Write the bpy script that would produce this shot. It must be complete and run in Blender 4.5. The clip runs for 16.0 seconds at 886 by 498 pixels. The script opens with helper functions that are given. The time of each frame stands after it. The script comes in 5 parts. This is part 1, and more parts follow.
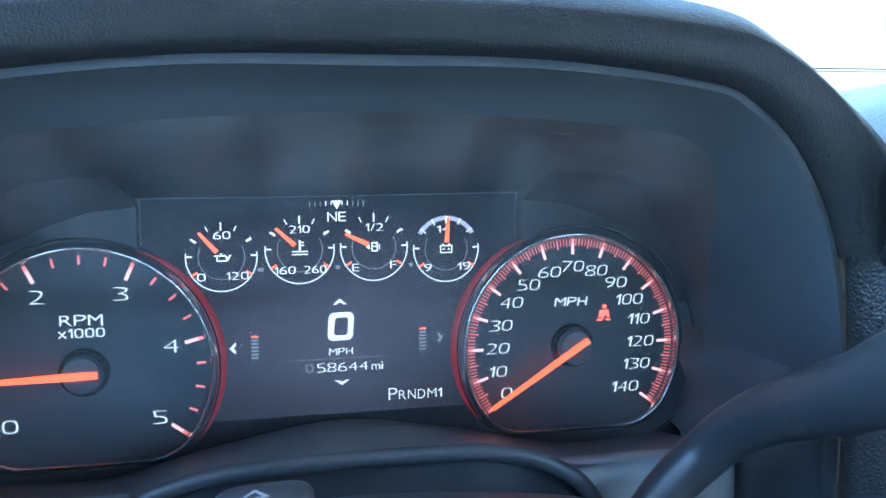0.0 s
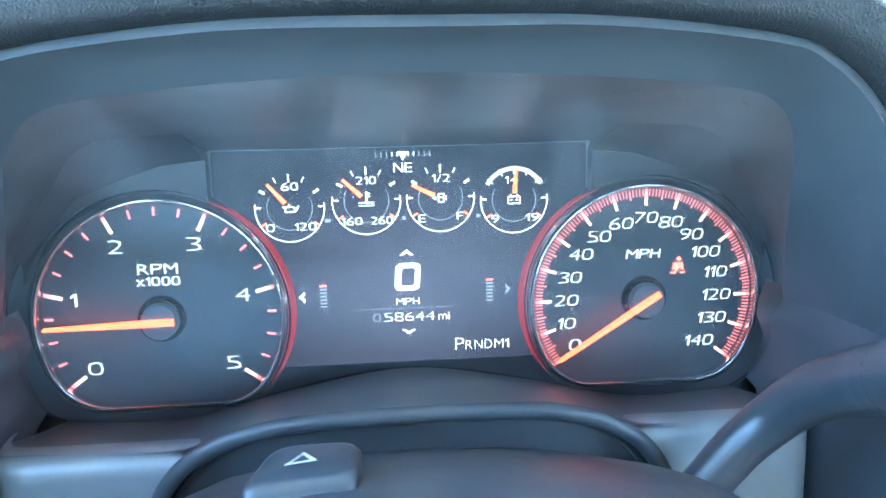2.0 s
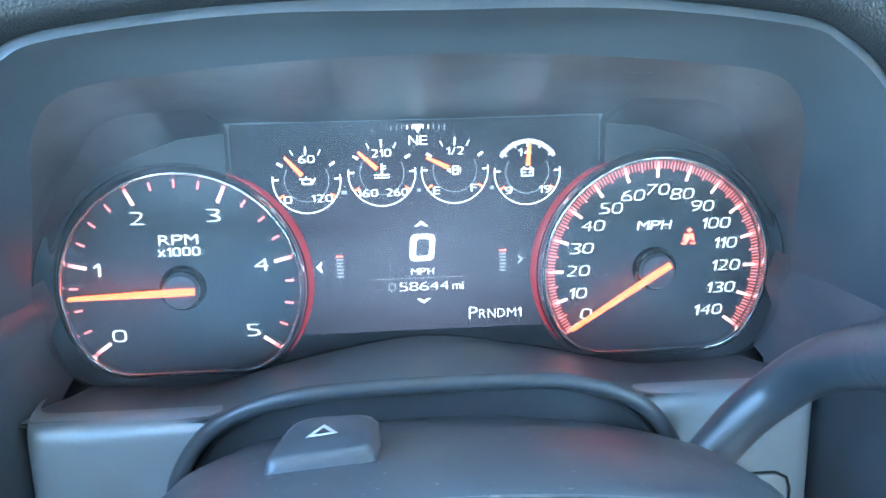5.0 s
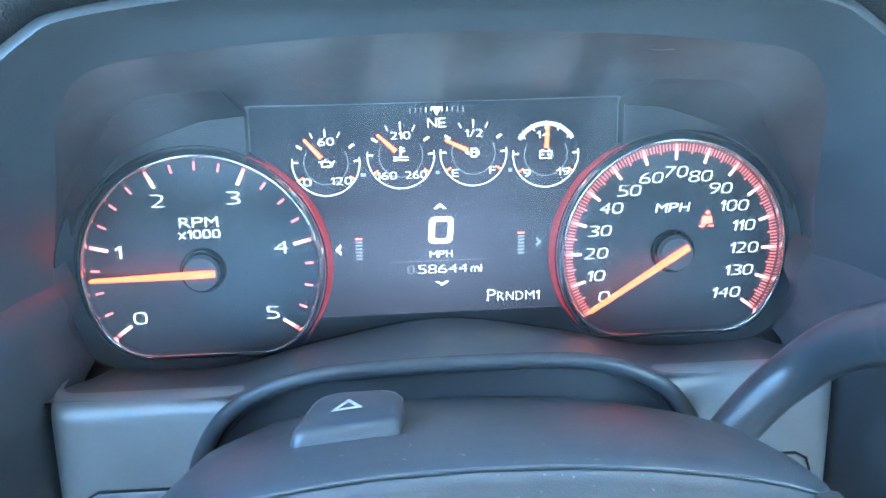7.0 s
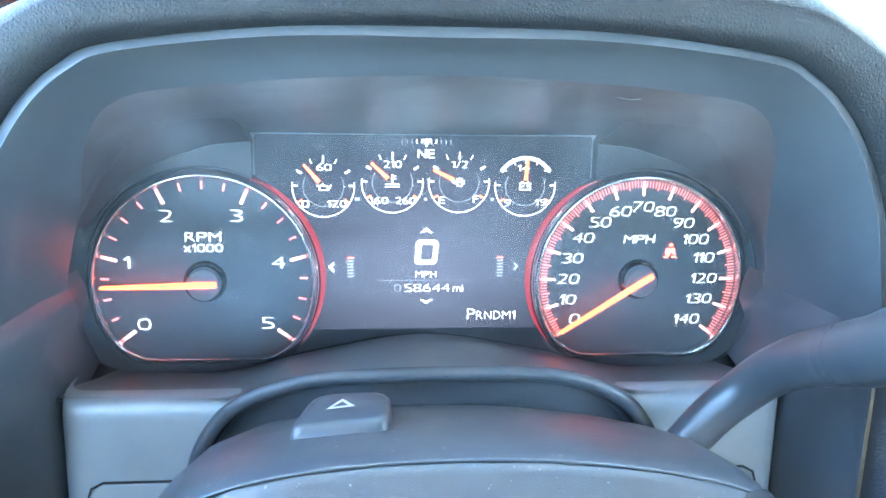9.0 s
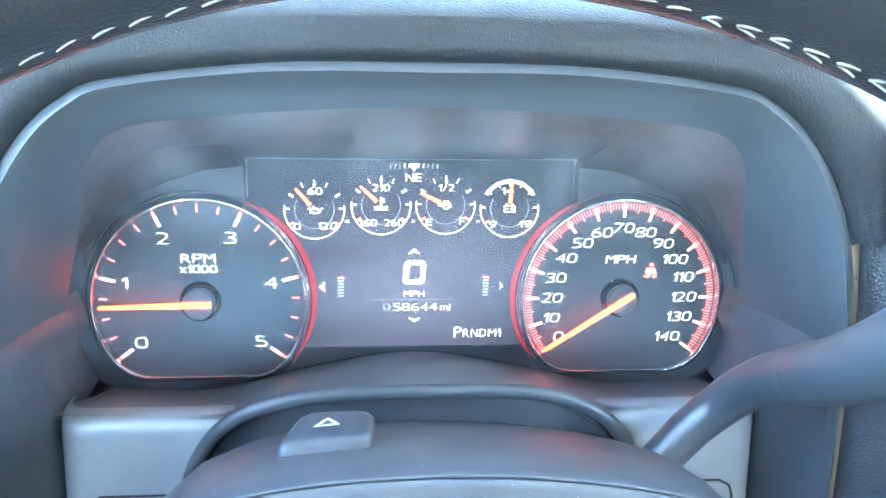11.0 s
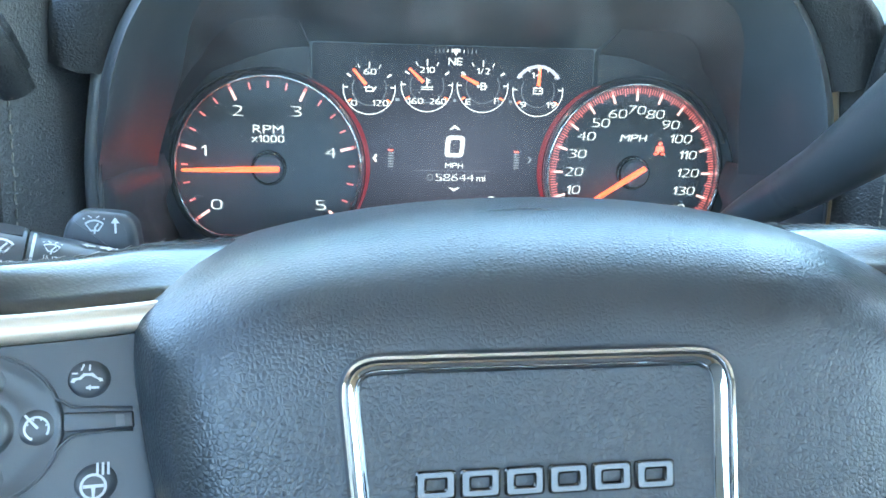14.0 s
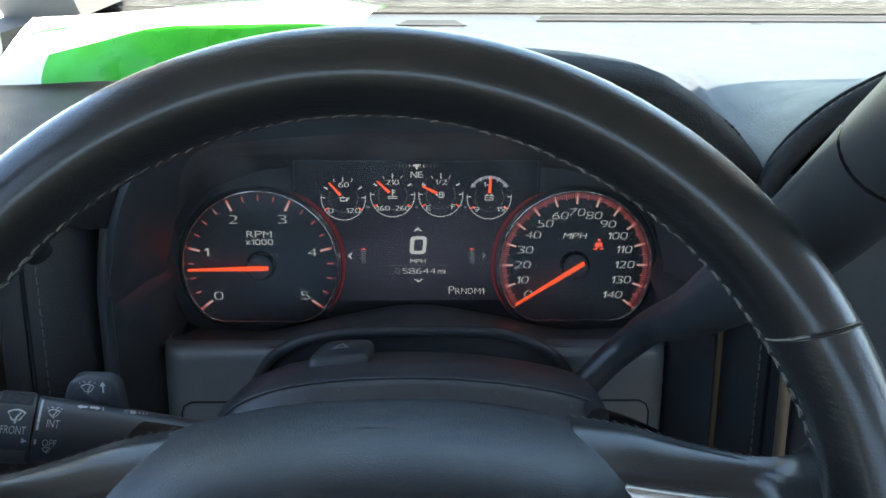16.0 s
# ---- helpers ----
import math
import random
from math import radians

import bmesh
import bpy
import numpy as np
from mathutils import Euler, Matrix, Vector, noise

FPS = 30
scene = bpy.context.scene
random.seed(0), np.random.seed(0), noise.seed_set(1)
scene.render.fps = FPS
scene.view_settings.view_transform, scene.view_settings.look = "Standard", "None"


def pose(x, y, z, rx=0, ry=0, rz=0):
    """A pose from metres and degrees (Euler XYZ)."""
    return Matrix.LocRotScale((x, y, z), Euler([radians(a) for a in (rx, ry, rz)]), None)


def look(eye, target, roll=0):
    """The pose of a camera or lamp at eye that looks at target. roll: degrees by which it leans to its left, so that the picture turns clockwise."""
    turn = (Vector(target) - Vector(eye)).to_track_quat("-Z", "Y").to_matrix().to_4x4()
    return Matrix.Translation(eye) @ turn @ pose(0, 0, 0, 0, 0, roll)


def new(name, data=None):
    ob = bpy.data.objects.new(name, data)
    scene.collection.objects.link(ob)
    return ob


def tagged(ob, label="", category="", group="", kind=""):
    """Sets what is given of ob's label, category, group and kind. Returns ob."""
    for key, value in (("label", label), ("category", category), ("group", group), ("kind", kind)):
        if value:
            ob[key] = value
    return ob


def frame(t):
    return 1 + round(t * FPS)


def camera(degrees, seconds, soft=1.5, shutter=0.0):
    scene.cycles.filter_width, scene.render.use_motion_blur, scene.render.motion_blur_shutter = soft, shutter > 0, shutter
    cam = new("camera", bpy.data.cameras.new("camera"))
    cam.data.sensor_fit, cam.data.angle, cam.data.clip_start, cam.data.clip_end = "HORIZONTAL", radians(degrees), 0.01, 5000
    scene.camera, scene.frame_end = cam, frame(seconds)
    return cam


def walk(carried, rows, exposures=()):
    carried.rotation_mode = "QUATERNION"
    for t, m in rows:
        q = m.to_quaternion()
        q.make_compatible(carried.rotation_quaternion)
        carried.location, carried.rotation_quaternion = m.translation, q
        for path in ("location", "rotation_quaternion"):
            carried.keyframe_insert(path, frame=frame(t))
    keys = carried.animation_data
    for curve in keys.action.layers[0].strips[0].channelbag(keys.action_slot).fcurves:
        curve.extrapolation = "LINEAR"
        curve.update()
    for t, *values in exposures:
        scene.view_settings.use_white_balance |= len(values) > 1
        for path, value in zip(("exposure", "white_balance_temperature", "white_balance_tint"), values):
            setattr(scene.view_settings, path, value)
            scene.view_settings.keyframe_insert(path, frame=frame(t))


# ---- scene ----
# ---- camera and its walk ----
# Numbers below are millimetres in the gauge cluster's own frame: x right, y ahead, z up the cluster's face.
U = 0.00095
TILT = 8.0
ORIGIN = Vector((0.0, 0.0, 1.36))
RIG = Matrix.Translation(ORIGIN) @ Matrix.Rotation(radians(-TILT), 4, "X")
GU = RIG @ Matrix.Scale(U, 4)

cam = camera(52.50, 16.0, soft=1.6)
PATH = [
    (0, -41.94, -435.62, 86.97, -12.282, -6.431, -0.393),
    (0.5, -33.80, -421.53, 76.57, -9.330, -6.492, 0.174),
    (1, -30.12, -422.71, 80.73, -7.736, -7.352, -0.055),
    (1.5, -29.28, -428.58, 90.07, -6.162, -10.012, -0.851),
    (2, -22.67, -431.84, 102.69, -5.510, -11.637, -1.014),
    (2.5, -26.28, -429.10, 106.92, -5.669, -12.581, -0.926),
    (3, -28.10, -433.50, 109.10, -5.539, -13.131, -0.919),
    (3.5, -25.01, -436.93, 110.53, -4.856, -13.483, -1.034),
    (4, -24.59, -438.61, 113.51, -4.724, -14.017, -1.062),
    (6.5, -23.87, -435.45, 110.27, -4.328, -14.821, -1.213),
    (7, -29.87, -440.35, 107.03, -4.143, -14.844, -1.263),
    (7.5, -29.81, -451.85, 113.70, -4.202, -14.849, -1.231),
    (8, -33.82, -463.18, 116.20, -4.261, -14.638, -1.077),
    (8.5, -35.57, -481.65, 116.44, -5.229, -13.671, 0.336),
    (9, -36.78, -478.02, 115.02, -5.615, -13.269, 1.137),
    (11.5, -29.16, -498.09, 125.82, -5.364, -12.457, 0.908),
    (12, -31.85, -499.95, 122.45, -5.299, -12.227, 0.817),
    (12.5, -33.82, -499.44, 119.48, -5.679, -12.117, 0.837),
    (13, -36.33, -521.79, 115.75, -6.158, -11.962, 0.861),
    (13.5, -42.51, -569.84, 77.92, -6.343, -11.736, 1.008),
    (14, -67.47, -582.47, 49.82, -6.141, -11.378, 1.443),
    (14.5, -102.81, -592.13, 57.80, -3.988, -13.048, 0.502),
    (15, -97.90, -617.55, 106.99, -0.798, -14.079, -0.148),
    (15.5, -59.14, -645.48, 159.90, -0.895, -14.185, -0.094),
    (16, 7.35, -659.82, 170.48, -1.095, -14.733, 0.178),
]


def eye_pose(x, y, z, yaw, pitch, roll):
    return RIG @ pose(x * U, y * U, z * U, 0, 0, yaw) @ pose(0, 0, 0, 90 + pitch) @ pose(0, 0, 0, 0, 0, roll)


EXPOSURES = [
    (0, 4.59, 5250, -2),
    (0.5, 4.69, 5250, -4),
    (1.5, 5.59, 5300, -8),
    (2, 5.86, 5450, -8),
    (4, 5.94, 5550, -8),
    (7, 5.92, 5420, -8),
    (8, 6.17, 5550, -6),
    (9, 6.39, 5850, -4),
    (12.5, 6.59, 6150, -2),
    (13, 6.57, 6150, -2),
    (13.5, 5.95, 6400, -4),
    (14, 5.32, 6450, -6),
    (14.5, 5.23, 6600, -6),
    (15, 5.28, 6800, 0),
    (15.5, 4.95, 6750, 4),
    (16, 3.12, 6850, 4),
]
walk(cam, [(t, eye_pose(*r)) for t, *r in PATH], EXPOSURES)

# ---- world and sun ----
SUN_UP, SUN_TURN = 80.0, 104.0
world = bpy.data.worlds.new("world")
scene.world = world
world.use_nodes = True
wn = world.node_tree.nodes
wn.clear()
sky = wn.new("ShaderNodeTexSky")
sky.sky_type = "NISHITA"
sky.sun_disc = False
sky.sun_elevation = radians(SUN_UP)
sky.sun_rotation = radians(SUN_TURN)
sky.altitude = 200
back = wn.new("ShaderNodeBackground")
back.inputs["Strength"].default_value = 0.11
wout = wn.new("ShaderNodeOutputWorld")
world.node_tree.links.new(sky.outputs[0], back.inputs[0])
world.node_tree.links.new(back.outputs[0], wout.inputs[0])

sun_data = bpy.data.lights.new("sun", "SUN")
sun_data.energy = 5.0
sun_data.angle = radians(0.55)
sun_data.color = (1.0, 0.95, 0.87)
sun = new("sun", sun_data)
sun_from = Vector((math.sin(radians(SUN_TURN)) * math.cos(radians(SUN_UP)), math.cos(radians(SUN_TURN)) * math.cos(radians(SUN_UP)), math.sin(radians(SUN_UP))))
sun.matrix_world = look(ORIGIN + sun_from * 20, ORIGIN)


# ---- materials ----
def material(name, base=(0.5, 0.5, 0.5), rough=0.5, metal=0.0, coat=0.0, grain=0.0, grain_scale=900.0, grain_kind="noise", vary=0.0, vary_scale=25.0, rough_vary=0.0, spec=0.5, dust=0.0, emit=None, strength=0.0):
    m = bpy.data.materials.new(name)
    m.use_nodes = True
    nt = m.node_tree
    b = nt.nodes["Principled BSDF"]
    b.inputs["Base Color"].default_value = (*base, 1)
    b.inputs["Roughness"].default_value = rough
    b.inputs["Metallic"].default_value = metal
    b.inputs["Coat Weight"].default_value = coat
    b.inputs["Coat Roughness"].default_value = 0.15
    b.inputs["Specular IOR Level"].default_value = spec
    if emit:
        b.inputs["Emission Color"].default_value = (*emit, 1)
        b.inputs["Emission Strength"].default_value = strength
    if not (grain or vary or rough_vary or dust):
        return m
    tc = nt.nodes.new("ShaderNodeTexCoord")
    if grain:
        if grain_kind == "leather":
            tex = nt.nodes.new("ShaderNodeTexVoronoi")
            tex.feature = "DISTANCE_TO_EDGE"
            tex.inputs["Scale"].default_value = grain_scale
            tex.inputs["Randomness"].default_value = 1.0
            warp = nt.nodes.new("ShaderNodeTexNoise")
            warp.inputs["Scale"].default_value = grain_scale * 0.6
            mixv = nt.nodes.new("ShaderNodeMixRGB")
            mixv.blend_type = "ADD"
            mixv.inputs[0].default_value = 0.0008
            nt.links.new(tc.outputs["Object"], warp.inputs["Vector"])
            nt.links.new(tc.outputs["Object"], mixv.inputs[1])
            nt.links.new(warp.outputs["Color"], mixv.inputs[2])
            nt.links.new(mixv.outputs[0], tex.inputs["Vector"])
            ramp = nt.nodes.new("ShaderNodeMapRange")
            ramp.inputs["From Max"].default_value = 0.36
            nt.links.new(tex.outputs["Distance"], ramp.inputs["Value"])
            height = ramp.outputs[0]
        else:
            tex = nt.nodes.new("ShaderNodeTexNoise")
            tex.inputs["Scale"].default_value = grain_scale
            tex.inputs["Detail"].default_value = 3
            nt.links.new(tc.outputs["Object"], tex.inputs["Vector"])
            height = tex.outputs["Fac"]
        bump = nt.nodes.new("ShaderNodeBump")
        bump.inputs["Strength"].default_value = grain
        bump.inputs["Distance"].default_value = 0.0004
        nt.links.new(height, bump.inputs["Height"])
        nt.links.new(bump.outputs[0], b.inputs["Normal"])
    if vary or rough_vary:
        big = nt.nodes.new("ShaderNodeTexNoise")
        big.inputs["Scale"].default_value = vary_scale
        big.inputs["Detail"].default_value = 6
        big.inputs["Roughness"].default_value = 0.6
        nt.links.new(tc.outputs["Object"], big.inputs["Vector"])
        if vary:
            mr = nt.nodes.new("ShaderNodeMapRange")
            mr.inputs["From Min"].default_value, mr.inputs["From Max"].default_value = 0.3, 0.7
            mr.inputs["To Min"].default_value, mr.inputs["To Max"].default_value = 1 - vary, 1 + vary
            mul = nt.nodes.new("ShaderNodeVectorMath")
            mul.operation = "SCALE"
            mul.inputs[0].default_value = base
            nt.links.new(big.outputs["Fac"], mr.inputs["Value"])
            nt.links.new(mr.outputs[0], mul.inputs["Scale"])
            colour = mul.outputs[0]
            if dust:
                specks = nt.nodes.new("ShaderNodeTexNoise")
                specks.inputs["Scale"].default_value = 420
                specks.inputs["Detail"].default_value = 2
                nt.links.new(tc.outputs["Object"], specks.inputs["Vector"])
                cut = nt.nodes.new("ShaderNodeMapRange")
                cut.inputs["From Min"].default_value, cut.inputs["From Max"].default_value = 0.705, 0.73
                cut.inputs["To Max"].default_value = dust
                nt.links.new(specks.outputs["Fac"], cut.inputs["Value"])
                mixd = nt.nodes.new("ShaderNodeMixRGB")
                mixd.inputs[2].default_value = (0.35, 0.35, 0.36, 1)
                nt.links.new(cut.outputs[0], mixd.inputs[0])
                nt.links.new(colour, mixd.inputs[1])
                colour = mixd.outputs[0]
            nt.links.new(colour, b.inputs["Base Color"])
        if rough_vary:
            mr = nt.nodes.new("ShaderNodeMapRange")
            mr.inputs["From Min"].default_value, mr.inputs["From Max"].default_value = 0.3, 0.7
            mr.inputs["To Min"].default_value, mr.inputs["To Max"].default_value = rough - rough_vary, rough + rough_vary
            nt.links.new(big.outputs["Fac"], mr.inputs["Value"])
            nt.links.new(mr.outputs[0], b.inputs["Roughness"])
    return m


def clear_glass(name, tint=(1, 1, 1), rough=0.0, ior=1.5, dust_haze=0.0):
    """Thin clear sheet: mirror gloss by Fresnel over a see-through body, with a little film of dust that doubles as
    veiling haze.
    """
    m = bpy.data.materials.new(name)
    m.use_nodes = True
    nt = m.node_tree
    nt.nodes.clear()
    out = nt.nodes.new("ShaderNodeOutputMaterial")
    tr = nt.nodes.new("ShaderNodeBsdfTransparent")
    tr.inputs[0].default_value = (*tint, 1)
    gl = nt.nodes.new("ShaderNodeBsdfGlossy")
    gl.inputs["Roughness"].default_value = rough
    fr = nt.nodes.new("ShaderNodeFresnel")
    fr.inputs["IOR"].default_value = ior
    mix = nt.nodes.new("ShaderNodeMixShader")
    nt.links.new(fr.outputs[0], mix.inputs[0])
    nt.links.new(tr.outputs[0], mix.inputs[1])
    nt.links.new(gl.outputs[0], mix.inputs[2])
    last = mix.outputs[0]
    if dust_haze:
        di = nt.nodes.new("ShaderNodeBsdfDiffuse")
        di.inputs[0].default_value = (0.6, 0.6, 0.62, 1)
        tc = nt.nodes.new("ShaderNodeTexCoord")
        no = nt.nodes.new("ShaderNodeTexNoise")
        no.inputs["Scale"].default_value = 30
        no.inputs["Detail"].default_value = 8
        mr = nt.nodes.new("ShaderNodeMapRange")
        mr.inputs["From Min"].default_value, mr.inputs["From Max"].default_value = 0.35, 0.75
        mr.inputs["To Min"].default_value, mr.inputs["To Max"].default_value = dust_haze * 0.5, dust_haze * 1.5
        nt.links.new(tc.outputs["Object"], no.inputs["Vector"])
        nt.links.new(no.outputs["Fac"], mr.inputs["Value"])
        mix2 = nt.nodes.new("ShaderNodeMixShader")
        nt.links.new(mr.outputs[0], mix2.inputs[0])
        nt.links.new(last, mix2.inputs[1])
        nt.links.new(di.outputs[0], mix2.inputs[2])
        last = mix2.outputs[0]
    nt.links.new(last, out.inputs[0])
    return m


def glow(name, colour, strength, base=(0.02, 0.02, 0.02)):
    return material(name, base, 0.4, emit=colour, strength=strength)


SOFT_PLASTIC = material("soft_black_plastic", (0.056, 0.062, 0.07), 0.34, grain=0.25, grain_scale=1500, vary=0.1, rough_vary=0.04, dust=0.0)
LEVER_PLASTIC = material("black_lever_plastic", (0.042, 0.046, 0.052), 0.32, grain=0.2, grain_scale=1300, vary=0.1, rough_vary=0.04)
SHROUD_PLASTIC = material("matte_black_shroud_plastic", (0.017, 0.0195, 0.023), 0.5, grain=0.12, grain_scale=2200, vary=0.1, rough_vary=0.05)
COLUMN_PLASTIC = material("dusty_black_column_plastic", (0.035, 0.039, 0.046), 0.38, spec=0.5, grain=0.15, grain_scale=1800, vary=0.15, rough_vary=0.05, dust=0.3)
SATIN_PANEL = material("satin_grey_trim_plastic", (0.24, 0.265, 0.285), 0.36, metal=0.25, grain=0.15, grain_scale=1800, vary=0.08, rough_vary=0.05)
SHELF_PLASTIC = material("satin_dark_shelf_plastic", (0.075, 0.083, 0.092), 0.34, grain=0.15, grain_scale=1800, vary=0.08, rough_vary=0.04)
GLOSS_BLACK = material("gloss_black_plastic", (0.008, 0.009, 0.011), 0.16, vary=0.1, rough_vary=0.04)
DIAL_FACE = material("dark_dial_face", (0.075, 0.089, 0.1), 0.45, grain=0.05, grain_scale=3000, vary=0.08)
PAD_LEATHER = material("black_pad_leather", (0.016, 0.0175, 0.02), 0.5, spec=0.28, grain=0.45, grain_scale=620, grain_kind="leather", vary=0.14, rough_vary=0.08)
DASH_LEATHER = material("dark_dash_leather", (0.042, 0.045, 0.051), 0.34, grain=0.5, grain_scale=520, grain_kind="leather", vary=0.12, rough_vary=0.07)
RIM_LEATHER = material("worn_black_rim_leather", (0.013, 0.0135, 0.0145), 0.36, grain=0.18, grain_scale=780, grain_kind="leather", vary=0.05, vary_scale=30, rough_vary=0.0, spec=0.2, coat=1.0)
RIM_LEATHER.node_tree.nodes["Principled BSDF"].inputs["Coat Roughness"].default_value = 0.21
# fine creases across the grip, gathered in worn patches
_n, _l = RIM_LEATHER.node_tree.nodes, RIM_LEATHER.node_tree.links
_b = _n["Principled BSDF"]
_tc, _mp, _cr, _pt, _mr, _mu, _bp = (_n.new(k) for k in ("ShaderNodeTexCoord", "ShaderNodeMapping", "ShaderNodeTexNoise", "ShaderNodeTexNoise", "ShaderNodeMapRange", "ShaderNodeMath", "ShaderNodeBump"))
_mp.inputs["Rotation"].default_value = (0.15, 0.1, 0.0)
_mp.inputs["Scale"].default_value = (90, 120, 620)
_cr.inputs["Scale"].default_value, _cr.inputs["Detail"].default_value, _cr.inputs["Distortion"].default_value = 1.0, 4, 0.6
_pt.inputs["Scale"].default_value, _pt.inputs["Detail"].default_value = 22, 2
_mr.inputs["From Min"].default_value, _mr.inputs["From Max"].default_value = 0.42, 0.62
_mu.operation = "MULTIPLY"
_bp.inputs["Strength"].default_value, _bp.inputs["Distance"].default_value = 0.55, 0.0006
_l.new(_tc.outputs["Object"], _mp.inputs[0])
_l.new(_mp.outputs[0], _cr.inputs["Vector"])
_l.new(_tc.outputs["Object"], _pt.inputs["Vector"])
_l.new(_pt.outputs["Fac"], _mr.inputs["Value"])
_l.new(_cr.outputs["Fac"], _mu.inputs[0])
_l.new(_mr.outputs[0], _mu.inputs[1])
_l.new(_mu.outputs[0], _bp.inputs["Height"])
_l.new(_b.inputs["Normal"].links[0].from_socket, _bp.inputs["Normal"])
_l.new(_bp.outputs[0], _b.inputs["Normal"])
BAG_LEATHER = material("grained_airbag_cover", (0.017, 0.021, 0.026), 0.34, spec=0.6, grain=0.24, grain_scale=820, grain_kind="leather", vary=0.1, rough_vary=0.05)
BUTTON_PLASTIC = material("black_switch_plastic", (0.04, 0.046, 0.055), 0.34, grain=0.08, grain_scale=2500, vary=0.1, rough_vary=0.05)
SILVER = material("satin_silver_paint", (0.53, 0.48, 0.42), 0.38, metal=0.75, grain=0.06, grain_scale=3500, vary=0.05, rough_vary=0.05)
# taupe base colour stands in for the tan interior reflected in dark strips
TAUPE_REFLECTION = material("edge_strip_tan_reflection", (0.27, 0.205, 0.14), 0.3, metal=0.3, vary=0.06, rough_vary=0.04)
CHROME = material("chrome", (0.55, 0.56, 0.58), 0.06, metal=1.0, rough_vary=0.03, vary=0.03)
RING_CHROME = material("bright_satin_chrome", (0.78, 0.8, 0.83), 0.12, metal=1.0, rough_vary=0.04, vary=0.03)
DARK_CHROME = material("dark_chrome", (0.07, 0.066, 0.062), 0.22, metal=1.0, rough_vary=0.05, vary=0.1)
# near-black for trim, and in place of shade inside recesses and openings
BLACK_VOID = material("near_black_shade_and_trim", (0.006, 0.006, 0.007), 0.7, vary=0.2)
THREAD = material("grey_stitching_thread", (0.19, 0.18, 0.165), 0.8, grain=0.4, grain_scale=4000, vary=0.25, vary_scale=300)
PRINT_WHITE = material("white_print", (0.44, 0.45, 0.47), 0.5, vary=0.1, vary_scale=400)
SCUFF = material("pale_scuffed_plastic", (0.085, 0.09, 0.096), 0.6, vary=0.2, vary_scale=500)
CAB_TRIM = material("grey_cab_trim", (0.16, 0.16, 0.16), 0.8, grain=0.3, grain_scale=700, vary=0.12)
TAN_TRIM = material("tan_cab_trim", (0.5, 0.35, 0.21), 0.7, grain=0.3, grain_scale=700, vary=0.12)
HUB_PLASTIC = material("dark_grey_hub_plastic", (0.11, 0.115, 0.125), 0.4, grain=0.05, grain_scale=3000, vary=0.08)
HEADLINER = material("light_grey_headliner", (0.25, 0.25, 0.25), 0.9, grain=0.4, grain_scale=900, vary=0.08)
GREEN_CARD = material("bright_green_plastic_film", (0.05, 0.50, 0.03), 0.3, vary=0.1, rough_vary=0.08)
WHITE_CARD = material("white_plastic_film", (0.82, 0.84, 0.82), 0.35, vary=0.05, rough_vary=0.08)
PAINT = material("white_truck_paint", (0.75, 0.75, 0.74), 0.2, coat=0.6, vary=0.03, rough_vary=0.03)
ASPHALT = material("grey_concrete", (0.27, 0.265, 0.255), 0.85, grain=0.6, grain_scale=60, vary=0.15, vary_scale=2)
WHITE_GLOW = glow("lit_white_print", (0.95, 0.97, 1.0), 0.058)
DIAL_WHITE = glow("lit_white_numerals", (0.92, 0.97, 1.0), 0.052, (0.25, 0.25, 0.25))
RING_GLOW = glow("lit_gauge_ring", (0.9, 0.95, 1.0), 0.05)
DIM_GLOW = glow("dim_grey_print", (0.5, 0.55, 0.65), 0.026)
FAINT = material("unlit_tell_tale_print", (0.085, 0.092, 0.10), 0.5, vary=0.1)
TICK_RED = glow("lit_red_tick", (1.0, 0.2, 0.18), 0.048, (0.4, 0.2, 0.2))
TICK_WHITE = glow("lit_pale_tick", (1.0, 0.55, 0.5), 0.062, (0.4, 0.3, 0.3))
NEEDLE_RED = glow("lit_orange_needle", (1.0, 0.10, 0.03), 0.115, (0.5, 0.12, 0.06))
TELL_RED = glow("lit_red_tell_tale", (1.0, 0.12, 0.08), 0.12)
HALO_RED = glow("red_halo_strip", (0.9, 0.05, 0.08), 0.009, (0.1, 0.01, 0.01))
# the lens film is part dust, part pale veil in place of camera glare
LENS = clear_glass("clear_cluster_lens", (0.97, 0.98, 0.99), 0.12, 1.22, 0.10)
SCREEN_GLASS = clear_glass("windscreen_glass", (0.9, 0.95, 0.93), 0.0, 1.5, 0.07)

# The display's own backlight: brightest round the middle of its lower half.
DISPLAY = bpy.data.materials.new("lit_colour_display")
DISPLAY.use_nodes = True
_n, _l = DISPLAY.node_tree.nodes, DISPLAY.node_tree.links
_b = _n["Principled BSDF"]
_b.inputs["Base Color"].default_value = (0.012, 0.012, 0.016, 1)
_b.inputs["Roughness"].default_value = 0.5
_b.inputs["Specular IOR Level"].default_value = 0.25
_tc, _mp, _gr, _rp = _n.new("ShaderNodeTexCoord"), _n.new("ShaderNodeMapping"), _n.new("ShaderNodeTexGradient"), _n.new("ShaderNodeValToRGB")
_gr.gradient_type = "SPHERICAL"
_mp.inputs["Scale"].default_value = (10, 10, 14)
_mp.inputs["Location"].default_value = (0, 0, 0.16)
_rp.color_ramp.elements[0].color = (0.006, 0.007, 0.014, 1)
_rp.color_ramp.elements[1].color = (0.21, 0.205, 0.30, 1)
_l.new(_tc.outputs["Object"], _mp.inputs[0])
_l.new(_mp.outputs[0], _gr.inputs[0])
_l.new(_gr.outputs["Fac"], _rp.inputs[0])
_l.new(_rp.outputs[0], _b.inputs["Emission Color"])
